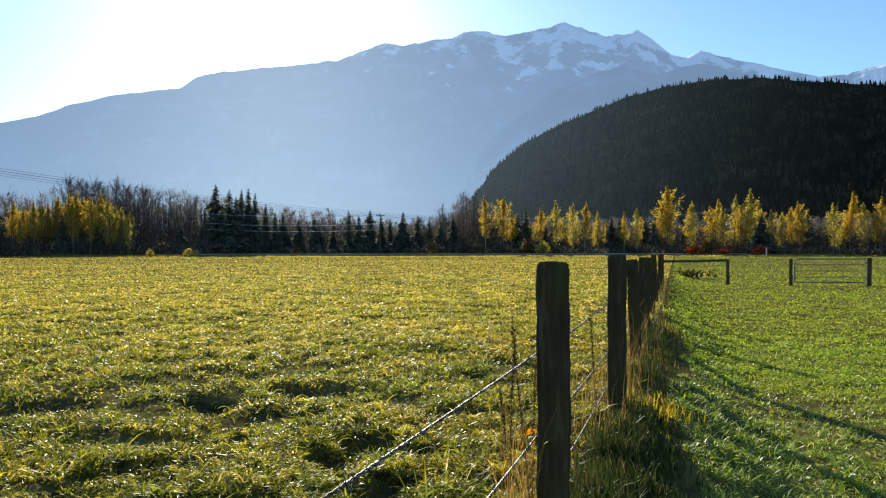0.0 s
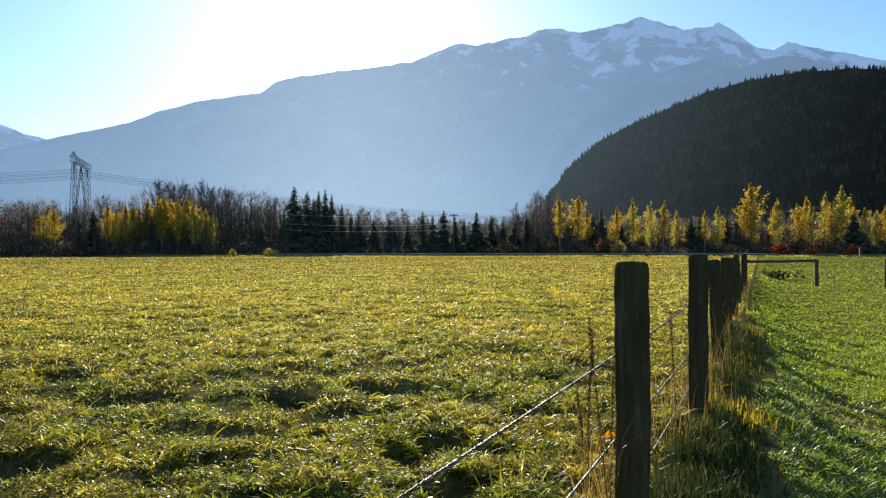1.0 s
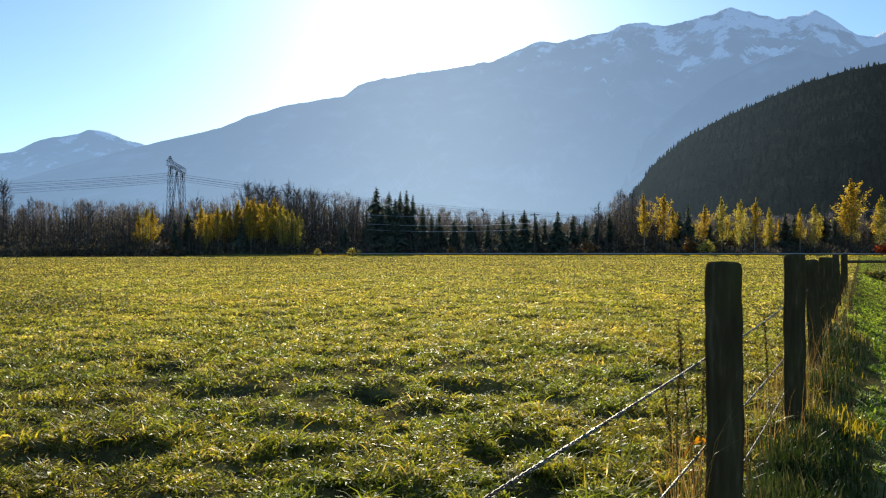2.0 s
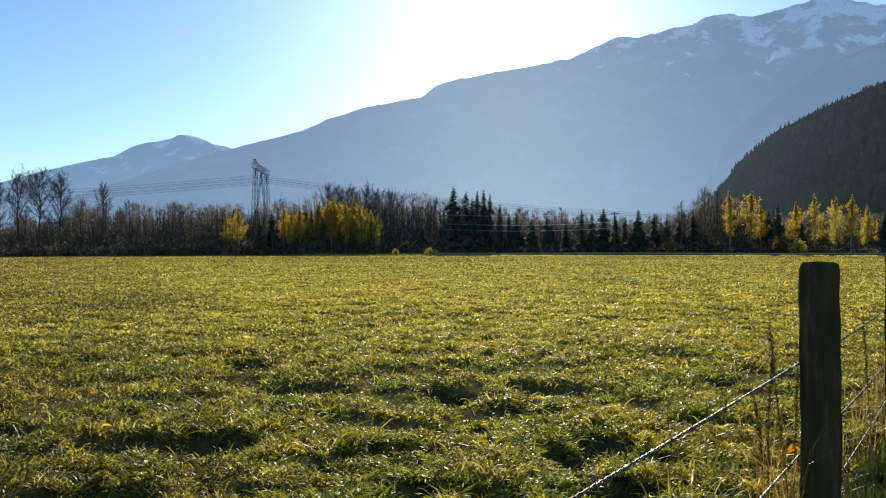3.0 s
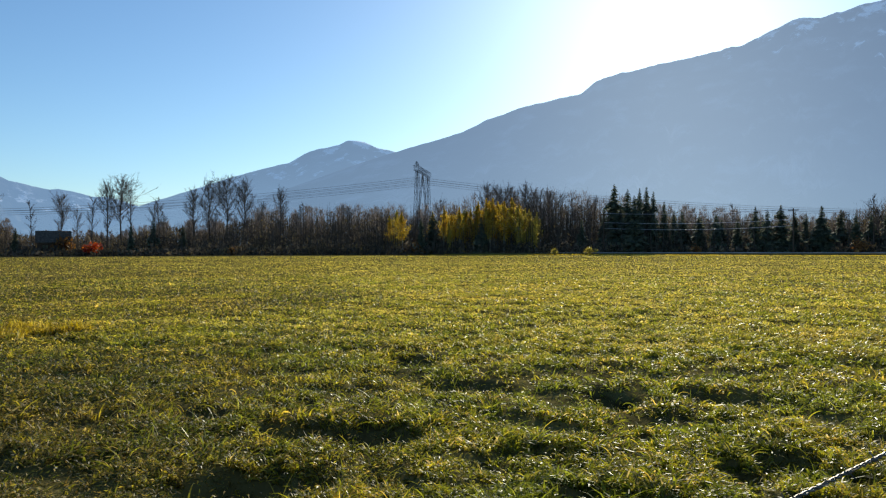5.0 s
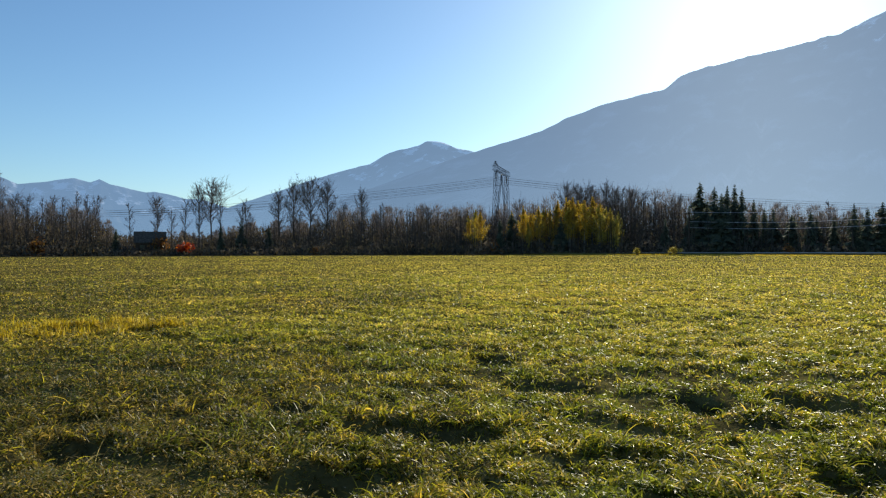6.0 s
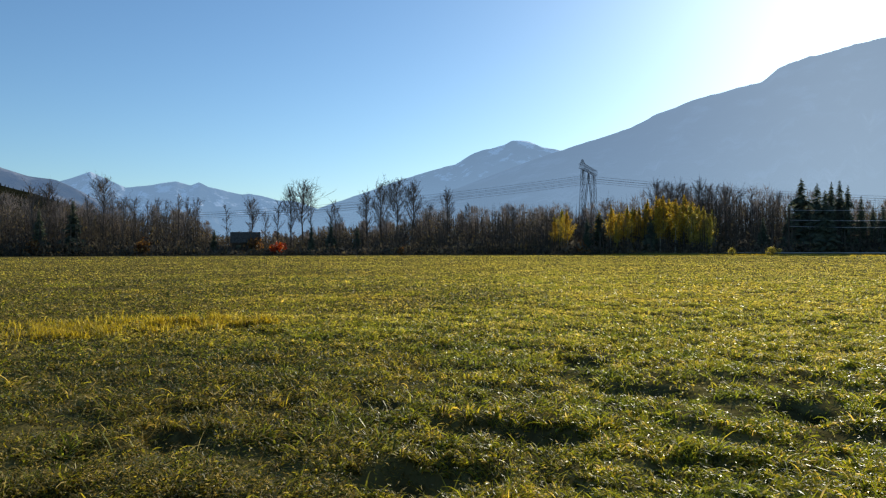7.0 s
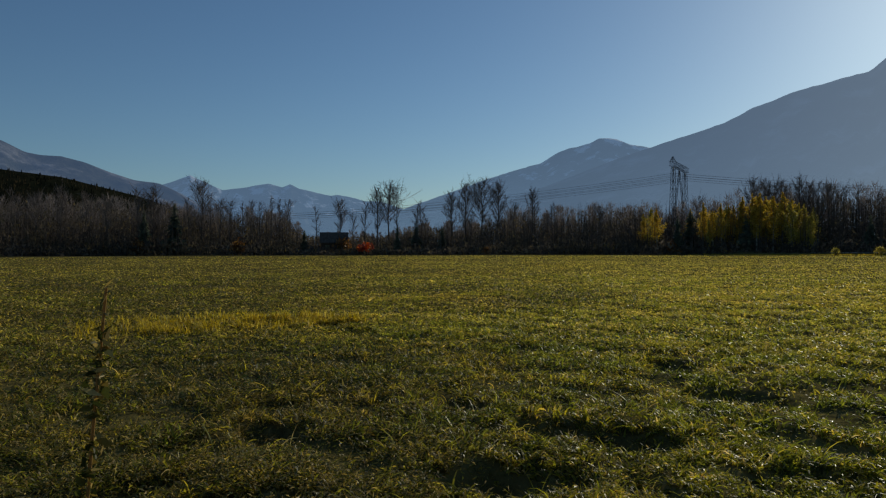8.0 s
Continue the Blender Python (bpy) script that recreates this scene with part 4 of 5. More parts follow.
line_dir = np.array([math.cos(radians(32.7)), math.sin(radians(32.7)), 0])
for f in (0.02, 0.5, 0.98):
    P = PA + (PB - PA) * f + np.array([0, 0, 18.2])
    for off in (-0.25, 0.25):
        Q = P + np.array([0, 0, off])
        cable("power_line", Q, Q + line_dir * 260, 8, 0.03, m_cable, "thin grey high-voltage line hanging from the tower", "high-voltage lines")
        cable("power_line", Q, Q - line_dir * 260, 8, 0.03, m_cable, "thin grey high-voltage line hanging from the tower", "high-voltage lines")


def utility_pole(az, d, h):
    root = new("utility_pole")
    x, y, _ = polar(az, d)
    put("pole", tube([(0, 0, -0.2), (0, 0, h)], [0.16, 0.11], 8), m_rail, root)
    arm = put("crossarm", tube([(-0.9, 0, h - 0.35), (0.9, 0, h - 0.35)], 0.07, 4), m_rail, root)
    for k in (-0.8, 0.0, 0.8):
        put("insulator", tube([(k, 0, h - 0.3), (k, 0, h - 0.05)], [0.06, 0.04], 6), m_cable, arm)
    root.location = (x, y, 0.0)
    return tagged(root, "dark wooden utility pole beside the road", "utility pole", "utility poles")


utility_pole(5.0, 148, 8.6)
utility_pole(18.4, 152, 8.6)
for z in (8.5, 6.6, 5.4):
    cable("utility_line", polar(5.0, 148, z), polar(18.4, 152, z), 0.5, 0.035, m_bright_cable, "thin roadside overhead line catching the sun", "roadside lines")


# ---- cabin and marker ----
def cabin():
    root = new("cabin")
    w, dp, eave, ridge = 5.4, 4.0, 2.9, 4.9

    def box(bm, x0, x1, y0, y1, z0, z1):
        q = bmesh.ops.create_cube(bm, size=1.0)["verts"]
        for v in q:
            v.co = Vector((x0 if v.co.x < 0 else x1, y0 if v.co.y < 0 else y1, z0 if v.co.z < 0 else z1))

    for x0, x1, y0, y1 in ((-w / 2, w / 2, -dp / 2, -dp / 2 + 0.15), (-w / 2, w / 2, dp / 2 - 0.15, dp / 2), (-w / 2, -w / 2 + 0.15, -dp / 2 + 0.15, dp / 2 - 0.15), (w / 2 - 0.15, w / 2, -dp / 2 + 0.15, dp / 2 - 0.15)):
        bm = bmesh.new()
        box(bm, x0, x1, y0, y1, -0.2, eave)
        part("wall", bm, m_rail, root)
    for sg in (-1, 1):
        bm = bmesh.new()
        vs = [bm.verts.new(p) for p in ((-w / 2 - 0.4, sg * (dp / 2 + 0.5), eave - 0.25), (w / 2 + 0.4, sg * (dp / 2 + 0.5), eave - 0.25), (w / 2 + 0.4, 0, ridge), (-w / 2 - 0.4, 0, ridge))]
        lo = [bm.verts.new(v.co - Vector((0, 0, 0.15))) for v in vs]
        bm.faces.new(vs), bm.faces.new(lo[::-1])
        for k in range(4):
            bm.faces.new((vs[k], lo[k], lo[(k + 1) % 4], vs[(k + 1) % 4]))
        part("roof", bm, m_bark, root)
    for x in (-1.4, 1.3):
        bm = bmesh.new()
        box(bm, x - 0.45, x + 0.45, -dp / 2 - 0.04, -dp / 2 - 0.005, 1.1, 2.1)
        part("window", bm, m_needle, root)
    bm = bmesh.new()
    box(bm, -0.45, 0.45, -dp / 2 - 0.05, -dp / 2 - 0.005, 0.0, 2.0)
    part("door", bm, m_bark, root)
    x, y, _ = polar(59.6, 158)
    root.matrix_basis = pose(x, y, 0, 0, 0, 60)
    return tagged(root, "small dark wooden cabin among bare trees", "cabin")


cabin()
x, y, _ = polar(-24.3, 139)
marker = put("marker_post", tube([(x, y, 0), (x, y, 1.5)], 0.09, 8), m_white)
tagged(marker, "small white roadside marker post", "marker post")

# ---- fence ----
def post_arrays(h, r, seed, chamfer=0.02):
    """A round post, worn and slightly crooked, with a rounded top edge."""
    g = np.random.default_rng(seed)
    sides, rows = 20, np.concatenate([np.linspace(-0.25, h - chamfer * 1.5, 16), [h - chamfer, h - chamfer * 0.35, h]])
    v = []
    off = np.cumsum(g.normal(0, 0.003, (len(rows), 2)), axis=0)
    for k, z in enumerate(rows):
        rr = r * (1 if z < h - chamfer * 1.2 else (0.97 if z < h - chamfer * 0.5 else (0.92 if z < h - 0.001 else 0.80)))
        a_ = np.arange(sides) * 2 * np.pi / sides
        w = rr * (1 + 0.05 * (vnoise(a_ * 1.3 + seed, a_ * 0 + z * 1.5, seed) - 0.5) + 0.03 * (vnoise(a_ * 5, a_ * 0 + z * 2, seed + 1) - 0.5))
        v.append(np.stack([off[k, 0] + w * np.cos(a_), off[k, 1] + w * np.sin(a_), np.full(sides, z)], -1))
    v = np.concatenate(v + [[[off[-1, 0], off[-1, 1], h + 0.004]]])
    i, j = np.meshgrid(np.arange(len(rows) - 1), np.arange(sides), indexing="ij")
    p, q = i * sides + j, i * sides + (j + 1) % sides
    t = np.concatenate([np.stack([p, q, q + sides], -1).reshape(-1, 3), np.stack([p, q + sides, p + sides], -1).reshape(-1, 3)])
    k = np.arange(sides) + (len(rows) - 1) * sides
    return v, np.concatenate([t, np.stack([k, np.roll(k, -1), np.full(sides, len(v) - 1)], -1)])


def twisted(p0, p1, sag, fine):
    """Two strands twisted round each other, with barbs."""
    p0, p1 = np.array(p0, float), np.array(p1, float)
    L = np.linalg.norm(p1 - p0)
    n = int(L / (0.011 if fine else 0.08))
    f = np.linspace(0, 1, n)
    c = p0 * (1 - f)[:, None] + p1 * f[:, None]
    c[:, 2] -= sag * 4 * f * (1 - f)
    d = (p1 - p0) / L
    u = np.cross(d, [0, 0, 1.0])
    u /= np.linalg.norm(u)
    w = np.cross(d, u)
    out = []
    for ph in (0, math.pi):
        a_ = f * L / 0.055 * 2 * np.pi + ph
        out.append(tube(c + 0.0024 * (np.cos(a_)[:, None] * u + np.sin(a_)[:, None] * w), 0.0022, 5 if fine else 3))
    g = np.random.default_rng(int(L * 1000))
    for s in np.arange(0.06, L, 0.125):
        o = p0 + d * s
        o[2] -= sag * 4 * (s / L) * (1 - s / L)
        for m in range(2):
            e = g.normal(0, 1, 3)
            e = (e - d * e.dot(d))
            e *= 0.016 / np.linalg.norm(e)
            out.append(tube([o - e + d * 0.004 * m, o + e + d * 0.004 * m], [0.0012, 0.0012], 3))
        out.append(tube([o - d * 0.008, o + d * 0.008], 0.0048, 6))
    return join(out)


fence = new("fence")
HEIGHTS = [1.15, 1.152, 1.165, 1.09, 1.09, 1.06, 1.08, 1.05, 1.06, 1.02, 0.98]
RADII = [0.065, 0.064, 0.066, 0.064, 0.09, 0.06, 0.06, 0.06, 0.07, 0.06, 0.08]
for k, ((x, y), h, r) in enumerate(zip(FENCE, HEIGHTS, RADII)):
    ob = put("post", post_arrays(h, r, 50 + k), m_post, fence, smooth=True, at=(x, y, 0))
    ob.rotation_euler = (radians([0, 0.3, -0.6, 1.2, -1.0, 1.6, -2, 1.4, 0, 1, 0][k]), radians([0, 0.3, -0.8, 0.9, 1.5, -1, 1.2, 0, 0, -1, 0][k]), k * 1.3)
for z in (0.80, 0.46, 0.2):
    for k in range(len(FENCE) - 1):
        (x0, y0), (x1, y1) = FENCE[k], FENCE[k + 1]
        ox, oy = -0.951 * 0.068, 0.309 * 0.068
        put("barbed_wire", twisted((x0 + ox, y0 + oy, z + 0.01 * math.sin(k * 3 + z * 9)), (x1 + ox, y1 + oy, z + 0.01 * math.sin(k * 3 + 3 + z * 9)), 0.012, k < 2), m_wire, fence)
tagged(fence, "weathered round-post fence with barbed wire along the meadow", "fence")


def rail_fence():
    root = new("rail_fence")
    for k, ((x, y), h) in enumerate((((13.25, 33.4), 1.15), ((15.4, 31.8), 1.2))):
        put("post", post_arrays(h, 0.075, 80 + k), m_rail, root, smooth=True, at=(x, y, -BANK))
    put("rail", tube([(9.3, 30.6, 0.70), (11.3, 32.0, 0.68), (13.25, 33.4, 0.70)], 0.055, 8), m_rail, root)
    return tagged(root, "dark wooden post and rail fence across the pasture", "fence")


rail_fence()


def gate():
    root = new("field_gate")
    x0, y0, x1, y1 = 15.55, 31.75, 18.6, 31.6
    put("gate_post", post_arrays(1.25, 0.095, 90), m_rail, root, smooth=True, at=(x1 + 0.15, y1, -BANK))
    put("gate_frame", tube([(x0, y0, -0.25), (x0, y0, 0.62), (x0 + 0.12, y0, 0.78), (x1, y1, 0.78), (x1, y1, -0.25), (x0, y0, -0.25)], 0.028, 8), m_steel, root)
    for z in (-0.02, 0.25, 0.52):
        put("rail", tube([(x0, y0, z), (x1, y1, z)], 0.02, 6), m_steel, root)
    for z in (-0.1, 0.6):
        put("hinge", tube([(x1 - 0.05, y1, z), (x1 + 0.1, y1, z)], 0.03, 6), m_steel, root)
    put("latch", tube([(x0 - 0.12, y0, 0.4), (x0 + 0.1, y0, 0.4)], 0.018, 6), m_steel, root)
    return tagged(root, "grey tubular steel field gate, closed", "gate")


gate()

# ---- grass ----
def blades(name, n, r0, r1, power, az0, az1, tall, width, material, keep, label, seed, bent=True, lean=0.75, wide_from=7.0, gaps=0.12):
    """Grass blades strewn over a sector of the ground, thinner with distance."""
    g = np.random.default_rng(seed)
    q = 1 - power
    r = (r0 ** q + g.random(n) * (r1 ** q - r0 ** q)) ** (1 / q)
    az = np.radians(g.uniform(az0, az1, n))
    x, y = -r * np.sin(az), r * np.cos(az)
    fine = 11.0 if r1 < 20 else 5.0
    ok = keep(x, y) & (g.random(n) > 0.8 * dip_mask(x, y)) & (g.random(n) < np.clip(5.0 * fbm(x * 3.2, y * 3.2, 9, 3) - 1.2, gaps, 1) * np.clip(5.0 * vnoise(x * fine, y * fine, 90) - 1.2, 0.08 if r1 < 20 else 0.55, 1))
    x, y, r = x[ok], y[ok], r[ok]
    n = len(x)
    z = ground_height(x, y) - 0.01
    clump = 0.2 + 0.8 * fbm(x * 2.6, y * 2.6, 77, 4) + 0.75 * vnoise(x * fine, y * fine, 90)
    h = g.uniform(tall[0], tall[1], n) * clump * np.clip(1 + z * 3, 0.5, 1.3)
    grow = np.maximum(1, r / wide_from)
    w = width * g.uniform(0.6, 1.4, n) * grow ** (0.5 if r1 > 60 else 0.78)
    h = h * np.minimum(grow, 1.5) ** 0.3
    head, tilt = g.random(n) * 6.283, np.abs(g.normal(0, lean, n))
    sx, sy = np.cos(head), np.sin(head)
    lx, ly = -sy * np.sin(tilt), sx * np.sin(tilt)
    cz = np.cos(tilt)
    base = np.stack([x, y, z], -1)
    side = np.stack([sx, sy, 0 * sx], -1)
    up = np.stack([lx, ly, cz], -1)
    if bent:
        mid = base + up * (h * 0.55)[:, None]
        bend = g.uniform(0.3, 1.2, n)
        tip = mid + np.stack([lx * 0.5 + -sy * np.sin(tilt + bend), ly * 0.5 + sx * np.sin(tilt + bend), np.cos(tilt + bend)], -1) * (h * 0.5)[:, None]
        ww = w[:, None] * side
        v = np.stack([base - ww * 0.5, base + ww * 0.5, mid - ww * 0.42, mid + ww * 0.42, tip], 1).reshape(-1, 3)
        b = np.arange(n)[:, None] * 5
        t = np.concatenate([b + [[0, 1, 3]], b + [[0, 3, 2]], b + [[2, 3, 4]]])
    else:
        u = g.normal(0, 1, (n, 3))
        u[:, 2] *= 0.5
        u /= np.linalg.norm(u, axis=1)[:, None]
        q_ = np.cross(u, g.normal(0, 0.6, (n, 3)) + [0, 0, 1.0])
        q_ /= np.linalg.norm(q_, axis=1)[:, None]
        c = base + np.stack([0 * x, 0 * x, h * g.random(n) ** 0.7], -1)
        v = np.stack([c - u * w[:, None], c + q_ * (w * 0.5)[:, None], c + u * w[:, None]], 1).reshape(-1, 3)
        t = np.arange(n * 3).reshape(-1, 3)
    return tagged(put(name, (v, t), material), label, "grass", kind="stuff")


def arching(name, n, r0, r1, power, az0, az1, tall, width, material, keep, label, seed, over=1.75, segs=4, gaps=0.1):
    """Long blades that rise, arch over and lie down across one another."""
    g = np.random.default_rng(seed)
    q = 1 - power
    r = (r0 ** q + g.random(n) * (r1 ** q - r0 ** q)) ** (1 / q)
    az = np.radians(g.uniform(az0, az1, n))
    x, y = -r * np.sin(az), r * np.cos(az)
    tuft = fbm(x * 3.2, y * 3.2, 9, 3)
    ok = keep(x, y) & (g.random(n) > 0.9 * dip_mask(x, y)) & (g.random(n) < np.clip(5.0 * tuft - 1.3, gaps, 1) * np.clip(6.0 * vnoise(x * 12, y * 12, 90) - 2.0, 0.04, 1))
    x, y, r, tuft = x[ok], y[ok], r[ok], tuft[ok]
    n = len(x)
    grow = np.maximum(1, r / 6.0)
    L = g.uniform(tall[0], tall[1], n) * (0.55 + 0.9 * fbm(x * 1.7, y * 1.7, 77, 3))
    w = width * g.uniform(0.55, 1.4, n) * grow ** 0.7
    head = 6.283 * vnoise(x * 5, y * 5, 44) * 1.6 + g.normal(0, 1.3, n)
    out = np.stack([np.cos(head), np.sin(head), 0 * x], -1)
    roll = g.normal(0, 0.6, n)
    side = np.stack([-np.sin(head) * np.cos(roll), np.cos(head) * np.cos(roll), np.sin(roll)], -1)
    lean, turn = g.uniform(0.05, 0.8, n), g.uniform(0.5, 1.2, n) * over
    c = np.stack([x, y, ground_height(x, y) - 0.01], -1)
    rows = []
    for k in range(segs):
        share = 1 - 0.75 * (k / segs) ** 2
        rows += [c - side * (w * 0.5 * share)[:, None], c + side * (w * 0.5 * share)[:, None]]
        a_ = lean + turn * (k + 0.5) / segs
        c = c + (out * np.sin(a_)[:, None] + np.array([0, 0, 1.0]) * np.cos(a_)[:, None]) * (L / segs)[:, None]
    rows.append(c)
    v = np.stack(rows, 1).reshape(-1, 3)
    b = np.arange(n)[:, None] * (2 * segs + 1)
    quads = [[2 * k + i for i in tri] for k in range(segs - 1) for tri in ((0, 1, 3), (0, 3, 2))] + [[2 * segs - 2, 2 * segs - 1, 2 * segs]]
    return tagged(put(name, (v, np.concatenate([b + [q_] for q_ in quads])), material), label, "grass", kind="stuff")


in_meadow = lambda x, y: fence_side(x, y) < 0.15 - 0.9 * steep(x, y)
in_pasture = lambda x, y: (fence_side(x, y) >= 0.2 + 0.35 * vnoise(x * 1.4, y * 1.4, 63)) & (hollow(x, y) < 0.3)


def in_withered_dim(x, y):
    """Patches, commoner towards the meadow's far corner, where they also stand in for weaker backlight."""
    az = np.degrees(np.arctan2(-x, y))
    return in_meadow(x, y) & (np.clip((az - 33) / 34, 0, 1) + 1.6 * (fbm(x * 0.35, y * 0.35, 33, 4) - 0.47) > hash2(np.floor(x * 997), np.floor(y * 991), 5))


def in_green(x, y):
    """The meadow less what has withered, thinned further where the backlight weakens."""
    az = np.degrees(np.arctan2(-x, y))
    return in_meadow(x, y) & (0.5 * np.clip((az - 36) / 30, 0, 1) + 1.6 * (fbm(x * 0.35, y * 0.35, 33, 4) - 0.47) < hash2(np.floor(x * 983), np.floor(y * 977), 6))


MEADOW = "short tufted green and yellow autumn meadow grass"
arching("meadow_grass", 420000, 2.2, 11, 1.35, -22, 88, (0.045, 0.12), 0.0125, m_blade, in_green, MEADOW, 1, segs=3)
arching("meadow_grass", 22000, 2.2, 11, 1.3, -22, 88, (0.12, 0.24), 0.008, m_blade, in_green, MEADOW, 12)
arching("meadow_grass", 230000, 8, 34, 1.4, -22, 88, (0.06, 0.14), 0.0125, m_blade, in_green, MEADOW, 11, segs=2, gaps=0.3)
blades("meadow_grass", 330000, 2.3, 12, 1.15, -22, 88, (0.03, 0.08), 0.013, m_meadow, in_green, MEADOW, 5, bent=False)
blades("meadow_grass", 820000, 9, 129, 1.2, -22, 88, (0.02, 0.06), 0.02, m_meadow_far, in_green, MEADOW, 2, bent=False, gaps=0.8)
blades("meadow_grass", 40000, 0.5, 9, 0.8, 86, 200, (0.05, 0.12), 0.012, m_blade, in_meadow, MEADOW, 51)
blades("meadow_grass", 9000, 0.4, 2.5, 0.6, -40, 90, (0.05, 0.10), 0.011, m_blade, in_meadow, MEADOW, 52)
PASTURE = "lush short green pasture grass"
arching("pasture_grass", 90000, 2.3, 15, 1.3, -38, -4, (0.05, 0.12), 0.010, m_pasture, in_pasture, PASTURE, 3, segs=3, gaps=0.5)
blades("pasture_grass", 190000, 2.3, 13, 1.2, -38, -4, (0.04, 0.08), 0.012, m_pasture, in_pasture, PASTURE, 6, bent=False, gaps=0.5)
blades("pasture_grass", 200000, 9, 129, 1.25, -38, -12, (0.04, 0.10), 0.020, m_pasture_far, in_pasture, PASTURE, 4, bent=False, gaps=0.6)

blades("pasture_grass", 60000, 0.4, 9, 0.8, 150, 358, (0.05, 0.11), 0.011, m_pasture, in_pasture, PASTURE, 53)
# Real brown patches, thickened to the left to paint the fading backlight.
arching("withered_grass", 90000, 2.4, 14, 1.3, 34, 88, (0.05, 0.14), 0.011, m_withered, in_withered_dim, "brown withered grass, also dimming the meadow away from the sun", 9, segs=3)
blades("withered_grass", 220000, 2.6, 18, 1.2, 34, 88, (0.05, 0.12), 0.013, m_withered, in_withered_dim, "brown withered grass, also dimming the meadow away from the sun", 8, bent=False)
blades("withered_grass", 230000, 14, 128, 1.3, 34, 88, (0.05, 0.11), 0.02, m_withered, in_withered_dim, "brown withered grass, also dimming the meadow away from the sun", 10, bent=False)
blades("dark_grass", 60000, 6, 30, 1.2, 36, 82, (0.05, 0.12), 0.018, m_tuft, lambda x, y: fbm(x * 0.4, y * 0.4, 15, 4) > 0.5, "patches of darker grass in the meadow", 46, bent=False)
for k, (r0_, r1_, a0_, a1_) in enumerate(((11.0, 12.6, 60, 74), (10.8, 13.4, 63, 78), (11.4, 12.4, 57, 66))):
    blades("golden_grass", 3200, r0_, r1_, 1.01, a0_, a1_, (0.08, 0.17), 0.008, m_gold_grass, in_meadow, "strip of taller golden grass in the meadow", 40 + k, lean=0.6)


def along_fence(name, n, material, tall, spread, width, label, seed, s0, s1, shift=0.0):
    """Uncut stalks and blades that grow along the fence."""
    g = np.random.default_rng(seed)
    s = g.uniform(s0, s1, n)
    o = g.normal(shift, spread, n)
    x, y = 0.43 + 0.309 * s + 0.951 * o, 2.87 + 0.951 * s - 0.309 * o
    ok = np.ones(n, bool)
    for px, py in FENCE:
        ok &= np.hypot(x - px, y - py) > 0.09
    x, y = x[ok], y[ok]
    n = len(x)
    h = g.uniform(tall[0], tall[1], n) * (0.4 + 1.2 * vnoise(s[ok] * 1.7, s[ok] * 0, 5))
    base = np.stack([x, y, ground_height(x, y) - 0.02], -1)
    drift = g.normal(0, 0.16, (n, 2))
    head = g.random(n) * 6.283
    side = np.stack([np.cos(head), np.sin(head), 0 * head], -1) * (width * g.uniform(0.6, 1.4, n))[:, None]
    rows = []
    for f, k in ((0.0, 1.0), (0.4, 0.8), (0.75, 0.6)):
        c = base + np.stack([drift[:, 0] * h * f ** 2, drift[:, 1] * h * f ** 2, h * f], -1)
        rows += [c - side * k * 0.5, c + side * k * 0.5]
    rows.append(base + np.stack([drift[:, 0] * h * 1.3, drift[:, 1] * h * 1.3, h * (1 - 0.3 * np.abs(drift[:, 0]))], -1))
    v = np.stack(rows, 1).reshape(-1, 3)
    b = np.arange(n)[:, None] * 7
    t = np.concatenate([b + [q_] for q_ in ([0, 1, 3], [0, 3, 2], [2, 3, 5], [2, 5, 4], [4, 5, 6])])
    return tagged(put(name, (v, t), material), label, "grass", kind="stuff")


along_fence("dry_grass", 300, m_straw, (0.3, 0.6), 0.11, 0.0024, "tall dry straw stalks standing along the fence", 31, 1.7, 5.6, -0.06)
along_fence("dry_grass", 800, m_straw, (0.2, 0.45), 0.16, 0.005, "tall dry straw stalks standing along the fence", 32, 1.9, 27, -0.05)
along_fence("dry_grass", 70, m_straw, (0.45, 0.8), 0.03, 0.004, "tall dry straw stalks standing along the fence", 35, -0.2, 0.12, -0.13)
# Long grass in the dark tuft colour paints the shade at the fence foot.
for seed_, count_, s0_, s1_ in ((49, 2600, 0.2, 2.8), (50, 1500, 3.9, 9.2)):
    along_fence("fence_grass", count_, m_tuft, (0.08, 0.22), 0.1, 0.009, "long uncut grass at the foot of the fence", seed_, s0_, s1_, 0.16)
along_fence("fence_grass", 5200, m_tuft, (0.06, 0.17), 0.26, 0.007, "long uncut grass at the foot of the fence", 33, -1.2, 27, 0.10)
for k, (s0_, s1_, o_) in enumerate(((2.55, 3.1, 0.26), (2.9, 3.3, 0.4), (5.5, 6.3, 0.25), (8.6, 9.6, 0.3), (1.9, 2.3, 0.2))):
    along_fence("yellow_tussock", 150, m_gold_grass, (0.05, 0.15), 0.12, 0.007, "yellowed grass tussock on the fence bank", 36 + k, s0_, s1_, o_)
# The bank's shade is carried by the colour of this grass.
along_fence("bank_grass", 3400, m_tuft, (0.05, 0.13), 0.11, 0.01, "fence bank grass with shade put into its dark colour", 55, 0.2, 2.7, 0.26)
along_fence("bank_grass", 2600, m_tuft, (0.05, 0.13), 0.13, 0.009, "fence bank grass with shade put into its dark colour", 48, -1.2, 20, 0.32)


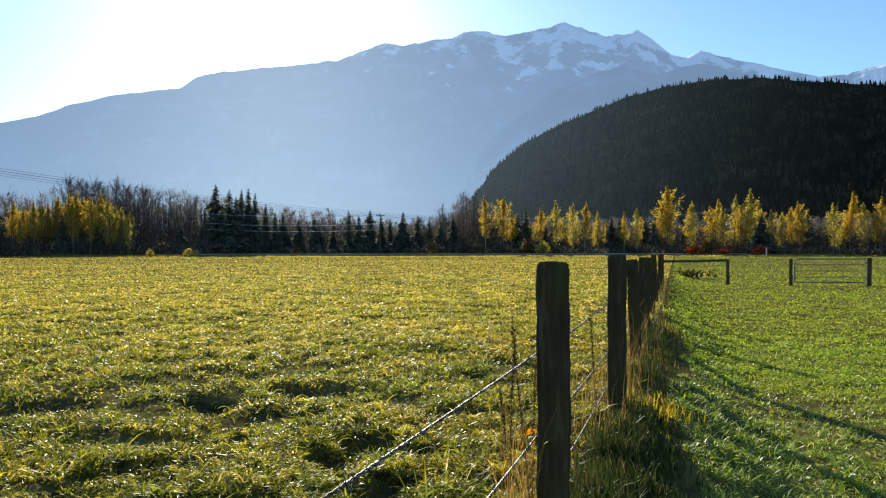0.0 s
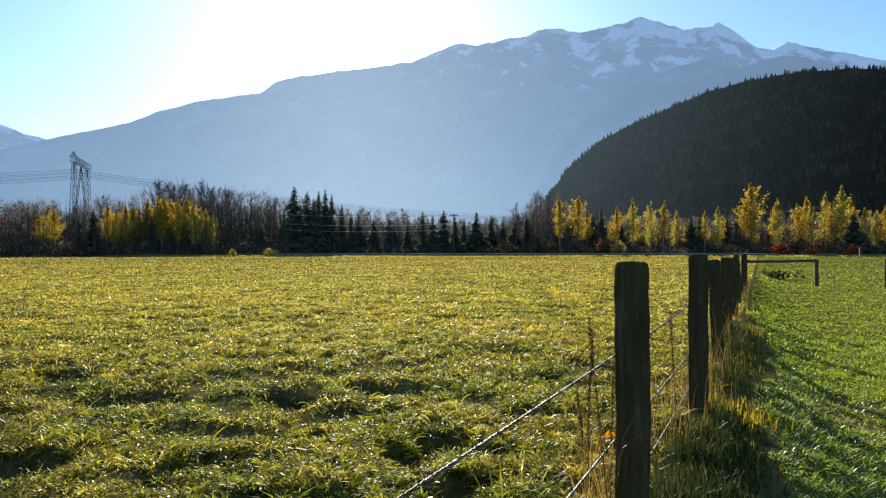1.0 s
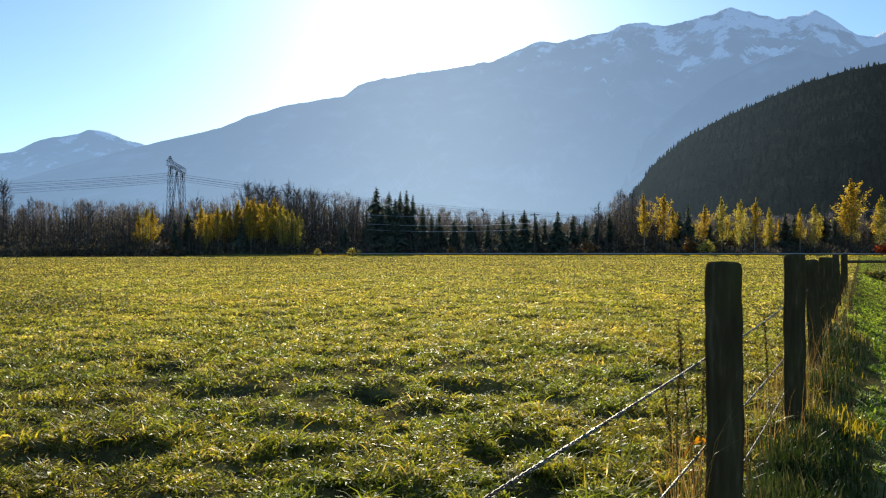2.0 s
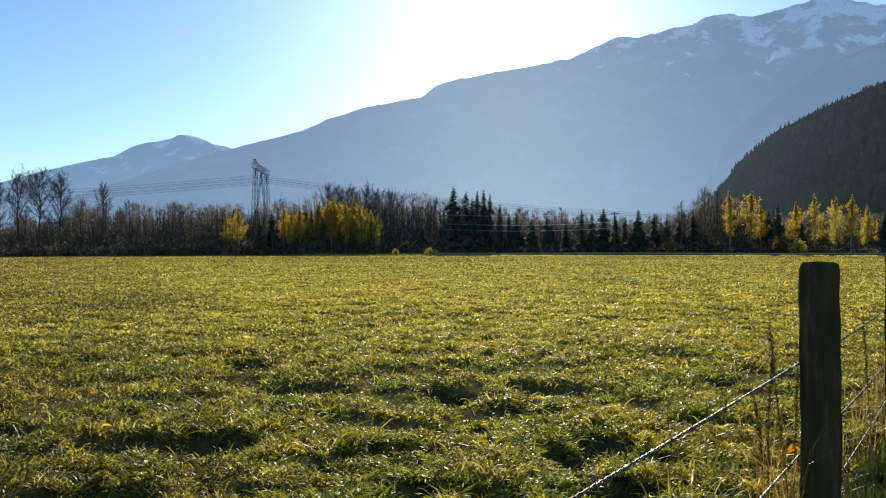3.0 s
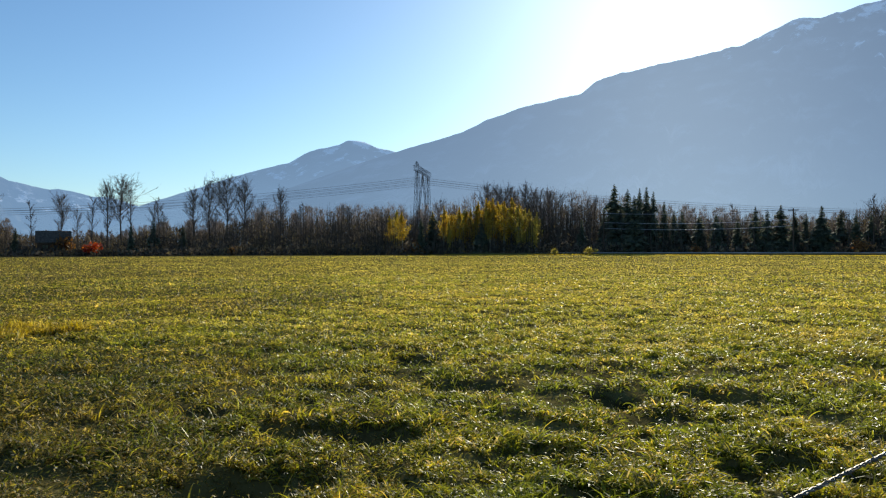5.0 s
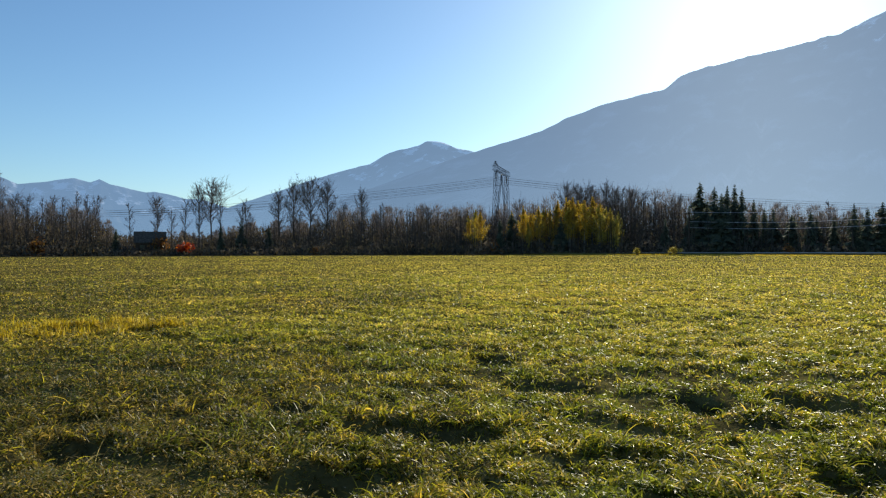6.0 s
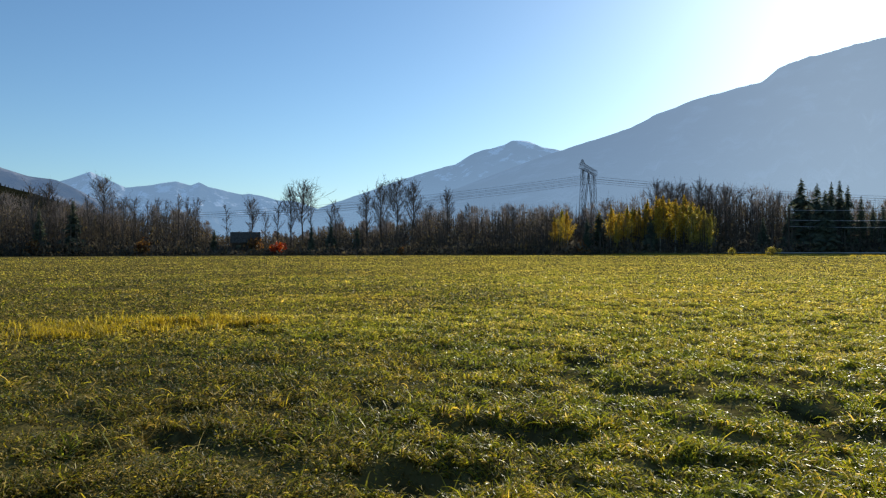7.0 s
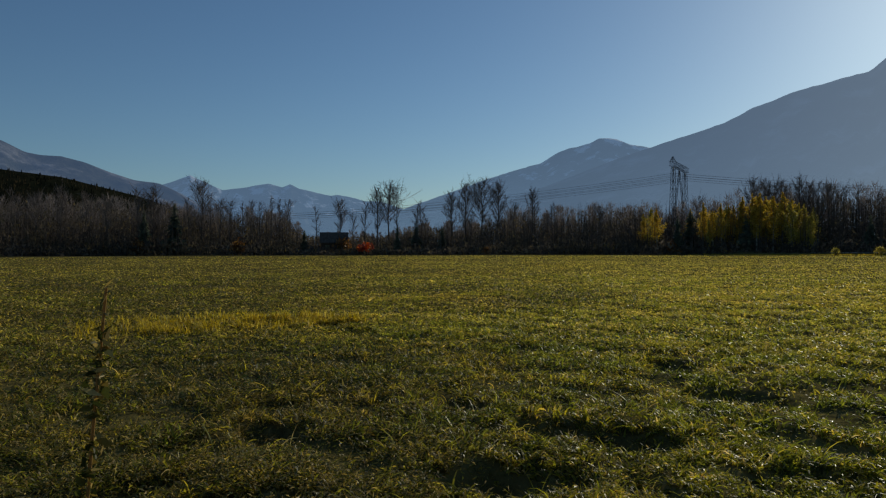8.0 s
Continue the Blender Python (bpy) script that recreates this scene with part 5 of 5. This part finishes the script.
# ---- weeds by the fence ----
def dry_weed(h, seed, material, r=0.0038):
    """A dead dock stem with clusters of seeds."""
    g = np.random.default_rng(seed)
    root = new("dry_weed")
    f = np.linspace(0, 1, 9)
    line = np.stack([0.05 * h * np.sin(f * 2 + seed), 0.04 * h * f ** 2, f * h], -1)
    put("stem", tube(line, r * (1 - 0.6 * f), 6), m_straw, root)
    n = 420
    s = np.clip(g.choice([0.62, 0.72, 0.8, 0.87, 0.94], n) + g.normal(0, 0.03, n), 0, 1)
    c = np.stack([np.interp(s, f, line[:, k]) for k in range(3)], -1) + g.normal(0, 1, (n, 3)) * [0.0045, 0.0045, 0.012]
    u, w = g.normal(0, 0.0036, (n, 3)), g.normal(0, 0.0026, (n, 3))
    v = np.stack([c - u, c + w, c + u, c - w], 1).reshape(-1, 3)
    b = np.arange(n)[:, None] * 4
    tagged(put("seed_head", (v, np.concatenate([b + [[0, 1, 2]], b + [[0, 2, 3]]])), material, root), kind="stuff")
    return tagged(root, "dead brown weed stem with seed clusters by the fence", "weed", "dead weeds by the fence")


for k, (x, y, h) in enumerate(((-0.80, 0.2, 1.19), (-0.78, 0.05, 0.95), (0.33, 2.93, 0.95), (0.30, 2.98, 0.86), (0.36, 3.1, 0.8), (0.62, 3.6, 0.9), (0.95, 4.5, 0.85), (0.25, 3.05, 0.7))):
    weed = dry_weed(h, 60 + k, m_withered)
    weed.matrix_basis = pose(x, y, float(ground_height(x, y)) - 0.02, 0, 0, k * 70)


def hanging_leaf():
    f = np.linspace(0, 1, 10)
    line = np.stack([0.355 - 0.10 * f, 2.80 - 0.04 * f, 0.51 + 0.02 * np.sin(f * 4) - 0.07 * f ** 1.4], -1)
    wide = 0.008 * np.sin(np.pi * (0.12 + 0.85 * f)) * np.where(f < 0.35, 1.6, 0.7)
    v = np.concatenate([line + np.stack([0 * f, 0 * f, wide], -1), line - np.stack([0 * f, 0 * f, wide], -1), line + np.stack([0 * f, 0.004 + 0 * f, 0 * f], -1)])
    i = np.arange(9)
    t = np.concatenate([np.stack([i, i + 1, i + 21], -1), np.stack([i, i + 21, i + 20], -1), np.stack([i + 20, i + 21, i + 11], -1), np.stack([i + 20, i + 11, i + 10], -1)])
    return tagged(put("dry_leaf", (v, t), m_orange_leaf), "curled orange dead leaf caught beside the fence post", "leaf")


hanging_leaf()


def dry_verge():
    """Pale uncut grass along the meadow's far edge."""
    g = np.random.default_rng(71)
    n = 9000
    x = g.uniform(-175, 110, n)
    y = 127.6 + np.where(x < -110, (x + 110) * 0.12, 0) + g.normal(0, 0.35, n)
    base = np.stack([x, y, 0 * x], -1)
    h = g.uniform(0.08, 0.2, n) * (0.4 + 1.2 * vnoise(x * 0.08, x * 0, 14))
    side = np.stack([g.uniform(0.03, 0.09, n), g.normal(0, 0.02, n), 0 * x], -1)
    tip = base + np.stack([g.normal(0, 0.06, n), g.normal(0, 0.06, n), h], -1)
    v = np.stack([base - side, base + side, tip], 1).reshape(-1, 3)
    return tagged(put("dry_verge", (v, np.arange(n * 3).reshape(-1, 3)), m_gold_grass), "pale dry grass along the meadow's far edge", "grass", kind="stuff")


dry_verge()
